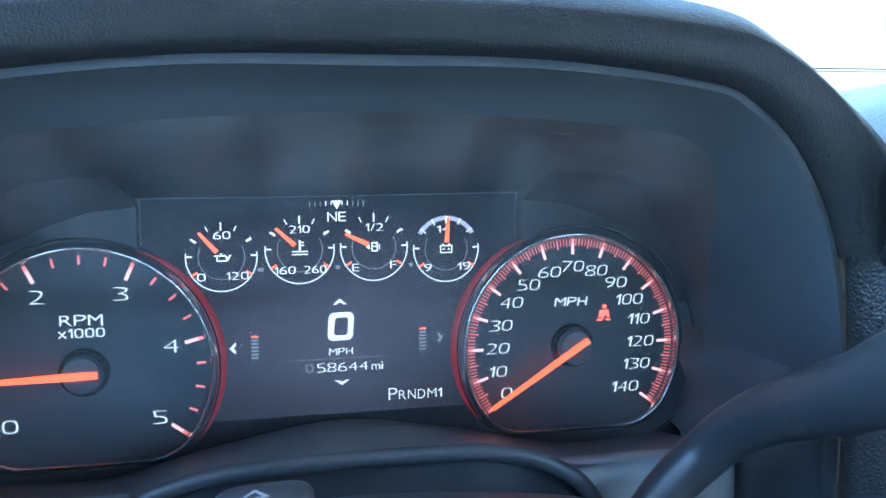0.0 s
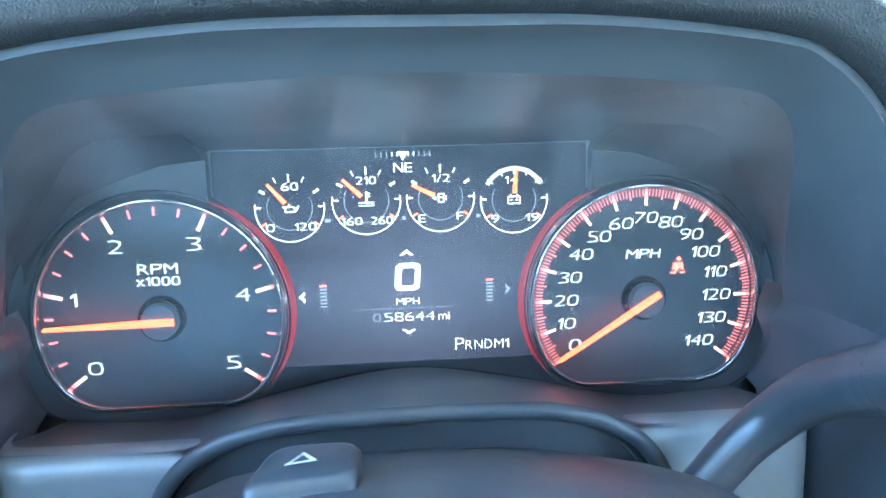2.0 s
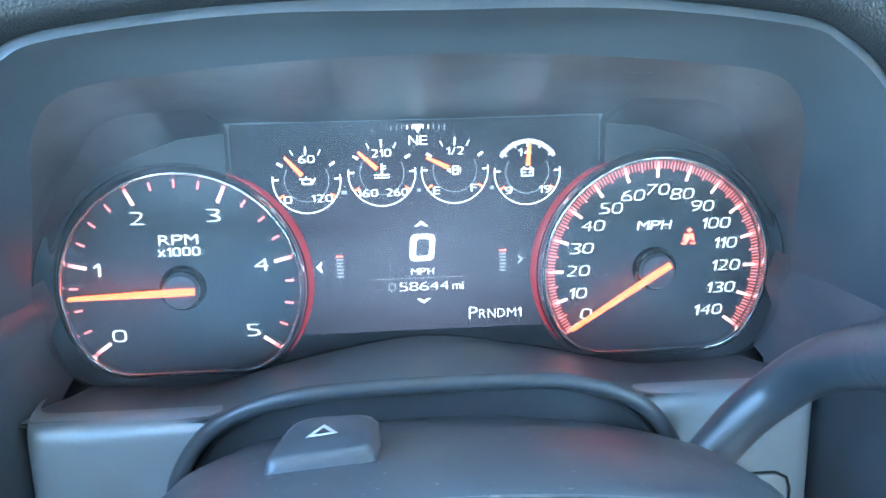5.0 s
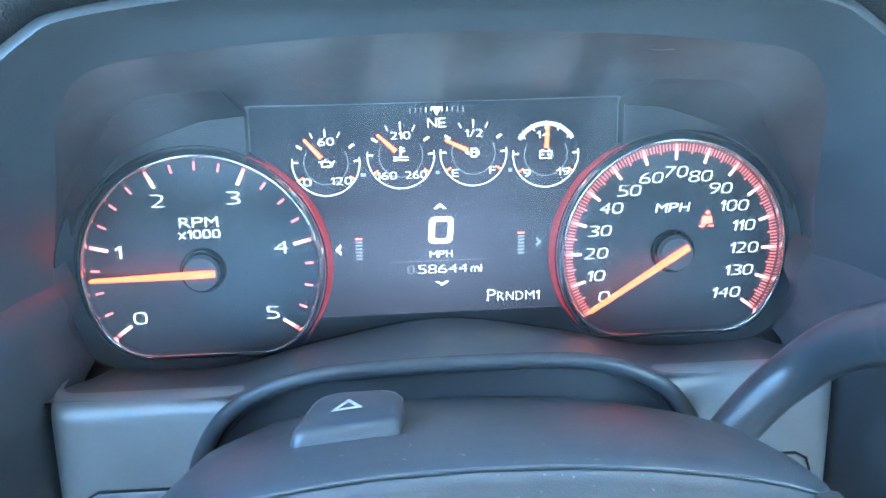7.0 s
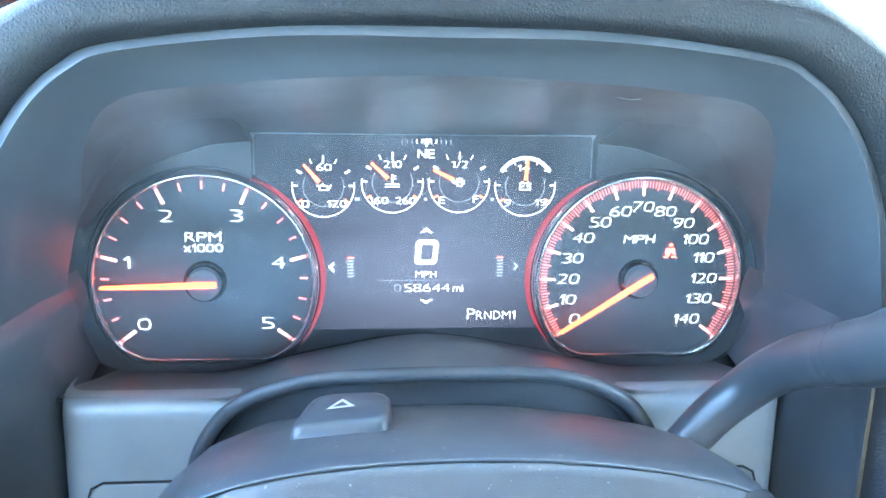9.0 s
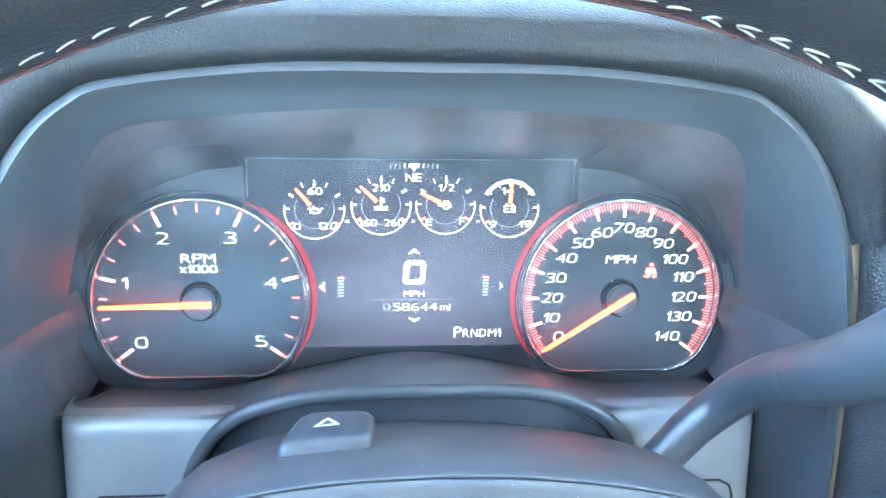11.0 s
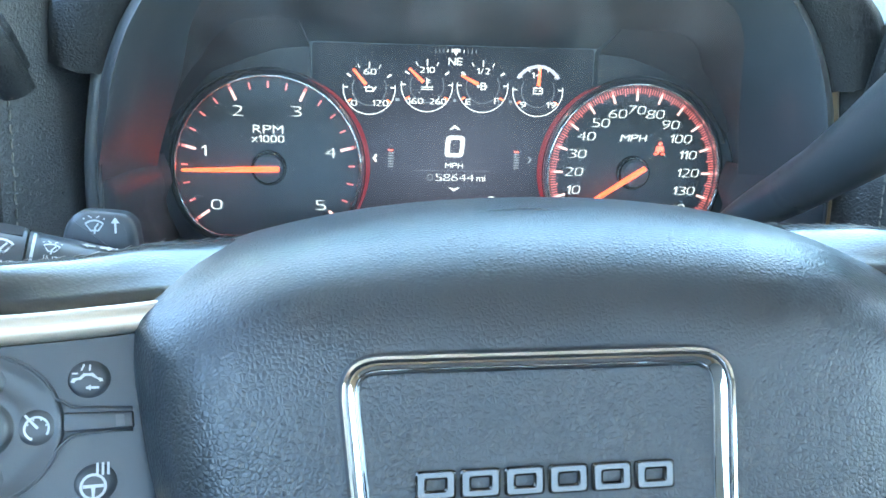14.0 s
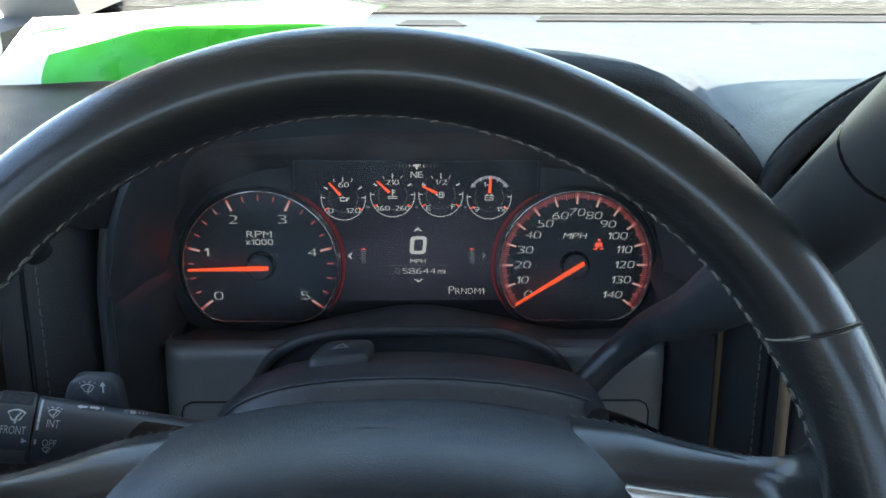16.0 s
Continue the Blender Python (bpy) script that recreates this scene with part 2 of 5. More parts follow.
_b.inputs["Emission Strength"].default_value = 0.018


# ---- building helpers ----
def thing(name, base, label, category, group="", kind=""):
    """An empty at a point of the cluster's frame, to carry the parts of one thing."""
    ob = new(name)
    ob.empty_display_size = 0.02
    ob.location = GU @ Vector(base)
    return tagged(ob, label, category, group, kind)


def origin_of(ob):
    at = Vector((0, 0, 0))
    while ob:
        at += ob.location
        ob = ob.parent
    return at


def part(name, bm, mat, parent=None, label="", local=None, smooth=35.0, pivot=None, kind=""):
    """Links a bmesh, given in millimetres of the cluster's frame (or of local), as one mesh object under its parent."""
    bmesh.ops.remove_doubles(bm, verts=bm.verts, dist=0.01)
    bmesh.ops.recalc_face_normals(bm, faces=bm.faces)
    bm.transform(GU @ local if local else GU)
    limit = math.cos(radians(smooth))
    for f in bm.faces:
        f.smooth = True
    for e in bm.edges:
        if len(e.link_faces) == 2 and e.link_faces[0].normal.dot(e.link_faces[1].normal) < limit:
            e.smooth = False
    data = bpy.data.meshes.new(name)
    above = origin_of(parent) if parent else Vector((0, 0, 0))
    if pivot is not None:
        at = GU @ (local @ Vector(pivot) if local else Vector(pivot))
    else:
        lo = Vector([min(v.co[i] for v in bm.verts) for i in range(3)])
        hi = Vector([max(v.co[i] for v in bm.verts) for i in range(3)])
        at = (lo + hi) / 2
    bm.transform(Matrix.Translation(-at))
    bm.to_mesh(data)
    bm.free()
    data.materials.append(mat)
    ob = new(name, data)
    ob.parent = parent
    ob.location = at - above
    if label:
        ob["label"] = label
    if kind:
        ob["kind"] = kind
    return ob


def resample(pts, n, closed=False):
    p = [Vector(q) for q in pts]
    if closed:
        p.append(p[0])
    seg = [(b - a).length for a, b in zip(p, p[1:])]
    total, out = sum(seg), []
    for k in range(n):
        d = total * k / (n if closed else n - 1)
        i = 0
        while i < len(seg) - 1 and d > seg[i]:
            d -= seg[i]
            i += 1
        out.append(p[i].lerp(p[i + 1], min(1, d / max(seg[i], 1e-9))))
    return out


def curve(pts, n=8, closed=False):
    """Catmull-Rom through points."""
    p = [Vector(q) for q in pts]
    m, out = len(p), []
    last = m if closed else m - 1
    for i in range(last):
        a = p[(i - 1) % m] if closed or i else p[0] * 2 - p[1]
        b, c = p[i], p[(i + 1) % m]
        d = p[(i + 2) % m] if closed or i + 2 < m else p[-1] * 2 - p[-2]
        for k in range(n):
            t = k / n
            out.append(0.5 * ((2 * b) + (c - a) * t + (2 * a - 5 * b + 4 * c - d) * t * t + (3 * b - a - 3 * c + d) * t**3))
    if not closed:
        out.append(p[-1])
    return out


def loft(loops, closed=True, cap=False):
    """A skin over loops of one length."""
    bm = bmesh.new()
    rows = [[bm.verts.new(v) for v in loop] for loop in loops]
    n = len(rows[0])
    for a, b in zip(rows, rows[1:]):
        for i in range(n if closed else n - 1):
            j = (i + 1) % n
            bm.faces.new((a[i], a[j], b[j], b[i]))
    if cap:
        bm.faces.new(rows[0])
        bm.faces.new(list(reversed(rows[-1])))
    return bm


def tube(path, radii, n=12, cap=True, flat=1.0, up=(0, 0, 1)):
    """A round bar along a path; radii one for each point or one for all; flat squeezes it along the second axis."""
    path = [Vector(p) for p in path]
    if not isinstance(radii, (list, tuple)):
        radii = [radii] * len(path)
    loops, side = [], None
    for i, p in enumerate(path):
        d = (path[min(i + 1, len(path) - 1)] - path[max(i - 1, 0)]).normalized()
        if side is None:
            side = d.cross(Vector(up))
            if side.length < 0.1:
                side = d.cross(Vector((1, 0, 0)))
        side = (side - d * side.dot(d)).normalized()
        over = side.cross(d)
        loops.append([p + (side * math.cos(2 * math.pi * k / n) + over * math.sin(2 * math.pi * k / n) * flat) * radii[i] for k in range(n)])
    return loft(loops, True, cap)


def prism(outline, y0, y1, soft=0.0, steps=3):
    """A plate with a 2D outline (x, z), from the depth y1 (back) to y0 (front), its front edge rounded by soft."""
    pts = [Vector((p[0], 0, p[1])) for p in outline]
    n = len(pts)
    area = sum(pts[i].x * pts[(i + 1) % n].z - pts[(i + 1) % n].x * pts[i].z for i in range(n))
    sign = 1 if area > 0 else -1
    inward = []
    for i in range(n):
        a, b = (pts[i] - pts[i - 1]), (pts[(i + 1) % n] - pts[i])
        na, nb = Vector((-a.z, 0, a.x)).normalized(), Vector((-b.z, 0, b.x)).normalized()
        v = na + nb
        v = v / max(v.dot(v) / 2, 0.35)
        inward.append(v * sign)
    loops = [[p + Vector((0, y1, 0)) for p in pts]]
    if soft:
        for k in range(steps + 1):
            a = math.pi / 2 * k / steps
            loops.append([p + v * soft * (1 - math.cos(a)) + Vector((0, y0 + soft * (1 - math.sin(a)), 0)) for p, v in zip(pts, inward)])
    else:
        loops.append([p + Vector((0, y0, 0)) for p in pts])
    return loft(loops, True, True)


def rounded(pts, r, n=5):
    """A 2D outline with its corners rounded."""
    out, m = [], len(pts)
    for i in range(m):
        p, a, b = Vector(pts[i]), Vector(pts[i - 1]), Vector(pts[(i + 1) % m])
        ra = r[i] if isinstance(r, (list, tuple)) else r
        da, db = (a - p), (b - p)
        k = min(ra, da.length * 0.49, db.length * 0.49)
        s, e = p + da.normalized() * k, p + db.normalized() * k
        for j in range(n + 1):
            t = j / n
            out.append(s * (1 - t) ** 2 + p * 2 * t * (1 - t) + e * t * t)
    return out


def arc_band(cx, cz, r0, r1, a0, a1, y, n=24):
    """A flat curved stripe."""
    bm = bmesh.new()
    rows = []
    for k in range(n + 1):
        a = radians(a0 + (a1 - a0) * k / n)
        rows.append([bm.verts.new((cx + r * math.cos(a), y, cz + r * math.sin(a))) for r in (r0, r1)])
    for a, b in zip(rows, rows[1:]):
        bm.faces.new((a[0], a[1], b[1], b[0]))
    return bm


def poly(points, y):
    bm = bmesh.new()
    bm.faces.new([bm.verts.new((p[0], y, p[1])) for p in points])
    return bm


def merge(*bms):
    out = bmesh.new()
    for b in bms:
        tmp = bpy.data.meshes.new("tmp")
        b.to_mesh(tmp)
        b.free()
        out.from_mesh(tmp)
        bpy.data.meshes.remove(tmp)
    return out


def lettering(text, cx, cz, height, y, width=None, bold=0.0, slant=0.0, thick=0.0):
    """Letters of the built-in font, centred at (cx, cz), with capitals of the given height and the whole of the given width."""
    cu = bpy.data.curves.new("letters", "FONT")
    cu.body, cu.size, cu.offset, cu.shear, cu.resolution_u = text, 1.0, bold, slant, 3
    cu.align_x = "CENTER"
    ob = bpy.data.objects.new("letters", cu)
    scene.collection.objects.link(ob)
    bpy.context.view_layer.update()
    data = bpy.data.meshes.new_from_object(ob.evaluated_get(bpy.context.evaluated_depsgraph_get()))
    bm = bmesh.new()
    bm.from_mesh(data)
    bpy.data.objects.remove(ob)
    bpy.data.curves.remove(cu)
    bpy.data.meshes.remove(data)
    xs, ys = [v.co.x for v in bm.verts], [v.co.y for v in bm.verts]
    w, h = max(xs) - min(xs), max(ys) - min(ys)
    mx, my = (max(xs) + min(xs)) / 2, (max(ys) + min(ys)) / 2
    ky = height / h
    kx = width / w if width else ky
    for v in bm.verts:
        v.co = Vector((cx + (v.co.x - mx) * kx, y, cz + (v.co.y - my) * ky))
    return bm


NARROW = {"1": 0.46, "I": 0.3, "i": 0.32, "/": 0.62, "M": 1.2, "m": 1.35, "N": 1.05, "E": 0.86, "F": 0.84}


def wide_lettering(text, cx, cz, height, y, width, bold=0.0, slant=0.0, gap=0.16):
    """Broad, squared-off letters: each character of the built-in font set in a cell of its own and pushed out towards its corners."""
    cells = [NARROW.get(ch, 1.0) for ch in text]
    unit = width / (sum(cells) + gap * (len(text) - 1))
    x, out = cx - width / 2, []
    for ch, w in zip(text, cells):
        tall = 0.76 if ch in "xm" else 1.0
        bm = poly([(0.2, -1), (0.95, -1), (0.95, 1), (0.3, 1), (-0.95, 0.6), (-0.95, 0.26), (0.2, 0.64)], 0) if ch == "1" else lettering(ch, 0, 0, 2.0, 0, 2.0, bold)
        for v in bm.verts:
            a, b = v.co.x, v.co.z
            if ch in "0235689PRDB":
                a, b = a * (1 + 0.45 * b * b * (1 - a * a)), b * (1 + 0.45 * a * a * (1 - b * b))
            zz = (b * tall - (1 - tall)) * height / 2
            v.co = Vector((x + unit * w / 2 + a * unit * w / 2 + slant * zz, y, cz + zz))
        out.append(bm)
        x += unit * (w + gap)
    return merge(*out)


# ---- the cab: large structure ----
def slab(name, pts, thick, mat, label, parent=None, kind="structure"):
    """A flat panel of the cab: four corners in the cluster's frame and a thickness along its normal."""
    p = [Vector(q) for q in pts]
    nrm = (p[1] - p[0]).cross(p[2] - p[0]).normalized() * thick
    ob = part(name, loft([p, [q + nrm for q in p]], True, True), mat, parent, "", smooth=20)
    return tagged(ob, label, "cab panel", "", kind) if not parent else ob


def level(x, y, z):
    """A point given level with the ground (mm from the cluster's middle), in the cluster's frame."""
    c, s = math.cos(radians(TILT)), math.sin(radians(TILT))
    return Vector((x, y * c - z * s, y * s + z * c))


XL, XR, YB, YF = -430, 1180, -1500, 470
ZF, ZS, ZR = -720, 120, 640
slab("floor", [level(XL, YB, ZF), level(XR, YB, ZF), level(XR, YF, ZF), level(XL, YF, ZF)], -40, CAB_TRIM, "grey carpeted cab floor of a truck")
slab("ceiling", [level(XL, YB, ZR), level(XR, YB, ZR), level(XR, 55, ZR), level(XL, 55, ZR)], 40, HEADLINER, "light grey fabric headliner of the cab")
slab("wall_rear_lower", [level(XL, YB, ZF), level(XR, YB, ZF), level(XR, YB, 330), level(XL, YB, 330)], 40, TAN_TRIM, "tan rear wall of the cab below its window")
slab("wall_rear_upper", [level(XL, YB, 520), level(XR, YB, 520), level(XR, YB, ZR), level(XL, YB, ZR)], 40, HEADLINER, "light grey rear header above the back window")
for side, x in (("left", XL), ("right", XR)):
    t = 40 if side == "left" else -40
    slab(f"door_panel_{side}", [level(x, YB, ZF), level(x, YF, ZF), level(x, YF, ZS), level(x, YB, ZS)], t, CAB_TRIM if side == "left" else TAN_TRIM, "door panel below the side glass")
    slab(f"roof_rail_{side}", [level(x, YB, 560), level(x, 95, 560), level(x, 55, ZR), level(x, YB, ZR)], t, HEADLINER, "light grey roof rail over the side glass")
    slab(f"pillar_{side}", [level(x, -620, ZS), level(x, -500, ZS), level(x, -500, 560), level(x, -620, 560)], t, HEADLINER, "light grey door pillar")
    slab(f"pillar_rear_{side}", [level(x, YB, ZS), level(x, -1330, ZS), level(x, -1280, 560), level(x, YB, 560)], t, HEADLINER, "light grey rear pillar")
    slab(f"windscreen_pillar_{side}", [level(x, 330, ZS), level(x, 470, ZS), level(x, 85, ZR), level(x, -20, ZR - 60)], t * 2, HEADLINER, "light grey windscreen pillar")
glass = slab("window_front", [level(XL, 470, 110), level(XR, 470, 110), level(XR, 55, ZR), level(XL, 55, ZR)], 5, SCREEN_GLASS, "dusty clear windscreen raked back over the dashboard")
glass["category"] = "windscreen"
glass.visible_shadow = False
slab("wall_front", [level(XL, YF, ZF), level(XR, YF, ZF), level(XR, YF, 60), level(XL, YF, 60)], -30, BLACK_VOID, "black bulkhead behind the dashboard")

# outside: ground, the truck's own nose and the wiper cowl
bm = bmesh.new()
bm.faces.new([bm.verts.new(q) for q in (level(-400000, -400000, -1360 / 0.95), level(400000, -400000, -1360 / 0.95), level(400000, 400000, -1360 / 0.95), level(-400000, 400000, -1360 / 0.95))])
tagged(part("ground", bm, ASPHALT), "grey sunlit concrete ground outside the truck", "ground", "", "structure")
cowl = thing("wiper_cowl", level(380, 520, 95), "dark grey ribbed plastic cowl below the windscreen", "cowl")
part("panel", loft([[level(x, y, z) for y, z in ((480, 92), (510, 104), (545, 113), (620, 118), (640, 80))] for x in (XL, XR)], False), COLUMN_PLASTIC, cowl, smooth=60)
for k in range(3):
    part("rib", tube([level(XL + 30, 515 + 36 * k, 106 + 4 * k), level(XR - 30, 515 + 36 * k, 106 + 4 * k)], 4, 8), SOFT_PLASTIC, cowl)
nose = thing("truck_bonnet", level(380, 1300, 60), "white painted truck bonnet beyond the windscreen", "bonnet")
part("skin", loft([curve([level(-560 + 0.0, y, -10), level(-480, y, h - 25), level(0, y, h + 12), level(380, y, h), level(760, y, h + 12), level(1240, y, h - 25), level(1320, y, -10)], 6) for y, h in ((640, 70), (900, 82), (1400, 70), (1750, 30), (1850, -60))], False), PAINT, nose)

def lerp_table(x, table):
    for (a, va), (b, vb) in zip(table, table[1:]):
        if x <= b:
            return va + (vb - va) * max(0.0, (x - a) / (b - a))
    return table[-1][1]


# ---- gauge cluster ----
cluster = thing("instrument_cluster", (0, 3, -66), "black instrument cluster with two red-lit dials and a lit display", "instrument cluster")
HX, HZ = 118.0, -15.3

# the rims of the recess: at the back plate, round the clear lens, and at the lip
def mirrored(half):
    """A closed loop from its right half, given from the top middle down to the bottom middle."""
    right = [Vector(p) for p in half]
    return right + [Vector((-p.x, p.y, p.z)) for p in reversed(right[1:-1])]


HALF_BACK = [(0, 2, 64.4), (50, 2, 64.4), (92, 2, 64.6), (125, 0, 62), (152, 0, 50), (176, 0, 25), (190, 0, -5), (190, 0, -30), (187, 0, -44), (186, 0, -47), (185, 0, -50), (183, 0, -56), (178, 0, -61), (168, 0, -66.5), (150, 0, -68.5), (110, 0, -69), (60, 1, -56), (0, 2, -47)]
HALF_LENS = [(0, -113, 100), (50, -113, 98.5), (94, -112, 95), (130, -108, 89), (147, -97, 72), (158, -75, 42), (170, -50, 18), (181, -30, -10), (183, -18, -34), (182.3, -15.5, -41), (181, -13, -48), (177.5, -10, -55), (173, -9, -59), (165, -8, -63.5), (150, -7, -65.6), (110, -6, -66.4), (58, -8, -54), (0, -6, -46)]
HALF_LIP = [(0, -124, 119.5), (66, -124, 118.3), (129, -124, 110.5), (148, -124, 102.5), (164, -124, 88), (178, -124, 65), (187, -124, 37), (191.5, -122, 5), (193.5, -119, -30), (196, -114, -110), (197, -112, -200), (186, -80, -205), (185, -79, -110), (183.5, -75, -58), (172, -72.5, -53.0), (97, -76, -53.0), (50, -83, -39.6), (0, -83, -36.4)]
BACK, RIML, LIP = (curve(mirrored(h), 6, True) for h in (HALF_BACK, HALF_LENS, HALF_LIP))


def blend(a, b, t, push=0.0, centre=(0, 0, 20)):
    out = []
    for p, q in zip(a, b):
        v = p.lerp(q, t)
        w = Vector((v.x - centre[0], 0, v.z - centre[2]))
        out.append(v + (w.normalized() * push if w.length else w))
    return out


bm = loft([BACK, blend(BACK, RIML, 0.4, 1.0), RIML])
part("shroud", bm, SHROUD_PLASTIC, cluster, "matte black inner shroud")
part("back_plate", poly([(p.x, p.z) for p in BACK], 2.4), DIAL_FACE, cluster)
lens_loops = [RIML] + [[Vector((0, -62, 25)).lerp(p, k) + Vector((0, -7 * (1 - k * k), 0)) for p in RIML] for k in (0.8, 0.6, 0.4, 0.2)]
bm = loft(lens_loops)
mid = bm.verts.new((0, -69, 25))
last = list(bm.verts)[4 * len(RIML) : 5 * len(RIML)]
for i in range(len(last)):
    bm.faces.new((last[i], last[(i + 1) % len(last)], mid))
lens = part("lens", bm, LENS, cluster, "clear plastic lens with dust and an added veil of haze", smooth=80)
lens.visible_shadow = False

# facets beside the display
for s in (-1, 1):
    cx = 118.0 if s < 0 else 120.5
    cols = []
    for k in range(-1, 25):
        x = 91.5 + max(k, 0) * (cx + 60 - 91.5) / 24
        foot = HZ + math.sqrt(63.4**2 - (x - cx) ** 2)
        turn = max(foot + 1, lerp_table(x, [(91, 61), (112, 59), (130, 53), (152, 44), (180, 12)]))
        col = [(x, 1, foot), (x, -8, foot), (x, -8, turn), (x + 1.2, -12, turn + 3), (x + 4, -30, turn + 11), (x + 9, -66, turn + 27)]
        cols.append([(s * p[0], 2 if k < 0 else p[1], p[2]) for p in col])
    part("side_facet", loft(cols, False), SHROUD_PLASTIC, cluster, smooth=30)

display = part("display", prism(rounded([(-90.5, -44), (90.5, -44), (90.5, 64), (-90.5, 64)], 2), 0.8, 2), DISPLAY, cluster, "lit dark blue colour display", pivot=(0, 0, 0))


def lit(name, bm, mat, label=""):
    return part(name, bm, mat, display, label)


# four small gauges drawn on the display
def small_gauge(cx, cz, words, angle, icon, arc=False):
    r = 16.5
    lit("gauge_ring", merge(arc_band(cx, cz, r - 0.35, r + 0.3, 172, 368, -0.5, 40)), RING_GLOW)
    lit("gauge_inner_ring", merge(arc_band(cx, cz, 10.6, 11.0, 150, 390, -0.45, 30)), DIM_GLOW)
    for a, l, w in ((90, 4.0, 0.4), (64, 2.8, 0.28), (116, 2.8, 0.28), (32, 3.0, 0.6), (148, 3.0, 0.6), (2, 3.0, 0.4), (178, 3.0, 0.4)):
        if arc and 20 < a < 160 and a != 90:
            continue
        c, s = math.cos(radians(a)), math.sin(radians(a))
        q = [(cx + c * (r - l) - s * w, cz + s * (r - l) + c * w), (cx + c * r - s * w, cz + s * r + c * w), (cx + c * r + s * w, cz + s * r - c * w), (cx + c * (r - l) + s * w, cz + s * (r - l) - c * w)]
        lit("gauge_tick", poly(q, -0.55), WHITE_GLOW)
    for a in (212, 328):
        c, s = math.cos(radians(a)), math.sin(radians(a))
        q = [(cx + c * (r - 3.2) - s * 0.5, cz + s * (r - 3.2) + c * 0.5), (cx + c * r - s * 0.5, cz + s * r + c * 0.5), (cx + c * r + s * 0.5, cz + s * r - c * 0.5), (cx + c * (r - 3.2) + s * 0.5, cz + s * (r - 3.2) - c * 0.5)]
        lit("gauge_end_tick", poly(q, -0.6), NEEDLE_RED)
    if arc:
        lit("gauge_band", arc_band(cx, cz, r - 2.2, r, 30, 150, -0.5, 24), glow("pale_lavender_band", (0.55, 0.55, 0.72), 0.045))
        for a in (38, 64, 116, 142):
            lit("gauge_tick", arc_band(cx, cz, r - 3.4, r + 0.2, a - 1.4, a + 1.4, -0.7, 2), RING_GLOW)
    for text, dx, dz, h, w in words:
        lit("gauge_word", wide_lettering(text, cx + dx, cz + dz, h * 0.9, -0.6, w * 0.94, -0.008), WHITE_GLOW)
    c, s = math.cos(radians(angle)), math.sin(radians(angle))
    q = [(cx + c * 3.2 - s * 1.15, cz + s * 3.2 + c * 1.15), (cx + c * 15.6 - s * 0.7, cz + s * 15.6 + c * 0.7), (cx + c * 15.6 + s * 0.7, cz + s * 15.6 - c * 0.7), (cx + c * 3.2 + s * 1.15, cz + s * 3.2 - c * 1.15)]
    lit("gauge_pointer", poly(q, -0.9), NEEDLE_RED, "lit orange pointer")
    lit("gauge_symbol", merge(*[poly([(cx + x, cz + z) for x, z in shape], -0.62) for shape in icon]), WHITE_GLOW)


def bar(x0, z0, x1, z1):
    return [(x0, z0), (x1, z0), (x1, z1), (x0, z1)]


OIL = [bar(-2.4, -2.2, 2.4, -1.5), bar(-2.4, -2.2, -1.7, 0.6), bar(-3.6, 0.2, 1.6, 0.9), [(1.6, 0.2), (2.4, -2.2), (3.0, -1.9), (4.6, 0.8), (4.2, 1.2), (2.8, 0.0), (2.0, 0.9)], bar(-0.6, 0.9, 0.2, 1.9)]
TEMP = [bar(-0.5, -0.4, 0.5, 4.6), bar(0.5, 3.2, 2.0, 3.8), bar(0.5, 1.8, 2.0, 2.4), bar(-3.8, -1.2, 3.8, -0.6), bar(-3.8, -2.6, 3.8, -2.0)]
FUEL = [bar(-1.4, -2.2, 1.9, -1.5), bar(-1.4, -2.2, -0.7, 2.4), bar(1.2, -2.2, 1.9, 2.4), bar(-1.4, 1.8, 1.9, 2.4), bar(-1.4, 0.1, 1.9, 0.7), bar(2.4, -1.2, 2.9, 1.4), [(-4.2, 0.1), (-2.2, 1.3), (-2.2, -1.1)]]
CELL = [bar(-3.2, -2.2, 3.2, -1.6), bar(-3.2, 1.2, 3.2, 1.8), bar(-3.2, -2.2, -2.6, 1.8), bar(2.6, -2.2, 3.2, 1.8), bar(-2.2, 1.8, -1.0, 2.5), bar(1.0, 1.8, 2.2, 2.5), bar(-2.0, -0.4, -0.7, 0.1), bar(0.7, -0.4, 2.0, 0.1), bar(1.1, -0.8, 1.6, 0.5)]
small_gauge(-54.6, 36.2, [("60", 0.4, 10.4, 4.1, 8.6), ("0", -9.6, -9.4, 4.1, 4.4), ("120", 7.2, -9.2, 4.1, 11)], 131, OIL)
small_gauge(-17.8, 38.6, [("210", 0.0, 9.9, 4.1, 10.4), ("160", -7.2, -9.8, 4.1, 10.6), ("260", 7.2, -9.8, 4.1, 11.4)], 137, TEMP)
small_gauge(18.2, 38.8, [("1/2", 0.4, 9.8, 4.1, 9.4), ("E", -9.2, -9.8, 4.1, 3.6), ("F", 9.4, -9.0, 4.1, 3.4)], 154, FUEL)
small_gauge(54.4, 36.9, [("14", -1.2, 9.9, 3.9, 7.0), ("9", -9.4, -9.2, 4.1, 4.2), ("19", 9.2, -9.0, 4.1, 7.0)], 86, CELL, True)
for a, b in ((-38, -35.2), (-0.8, 1.2), (35.6, 37.6)):
    lit("divider", poly(bar(a, 28.6, b, 30.4), -0.3), DIM_GLOW)
lit("heading_word", wide_lettering("NE", 0.2, 54.2, 4.6, -0.5, 9.0, -0.004), WHITE_GLOW)
lit("heading_mark", poly([(-2.2, 62.0), (2.8, 62.0), (0.3, 57.6)], -0.5), WHITE_GLOW)
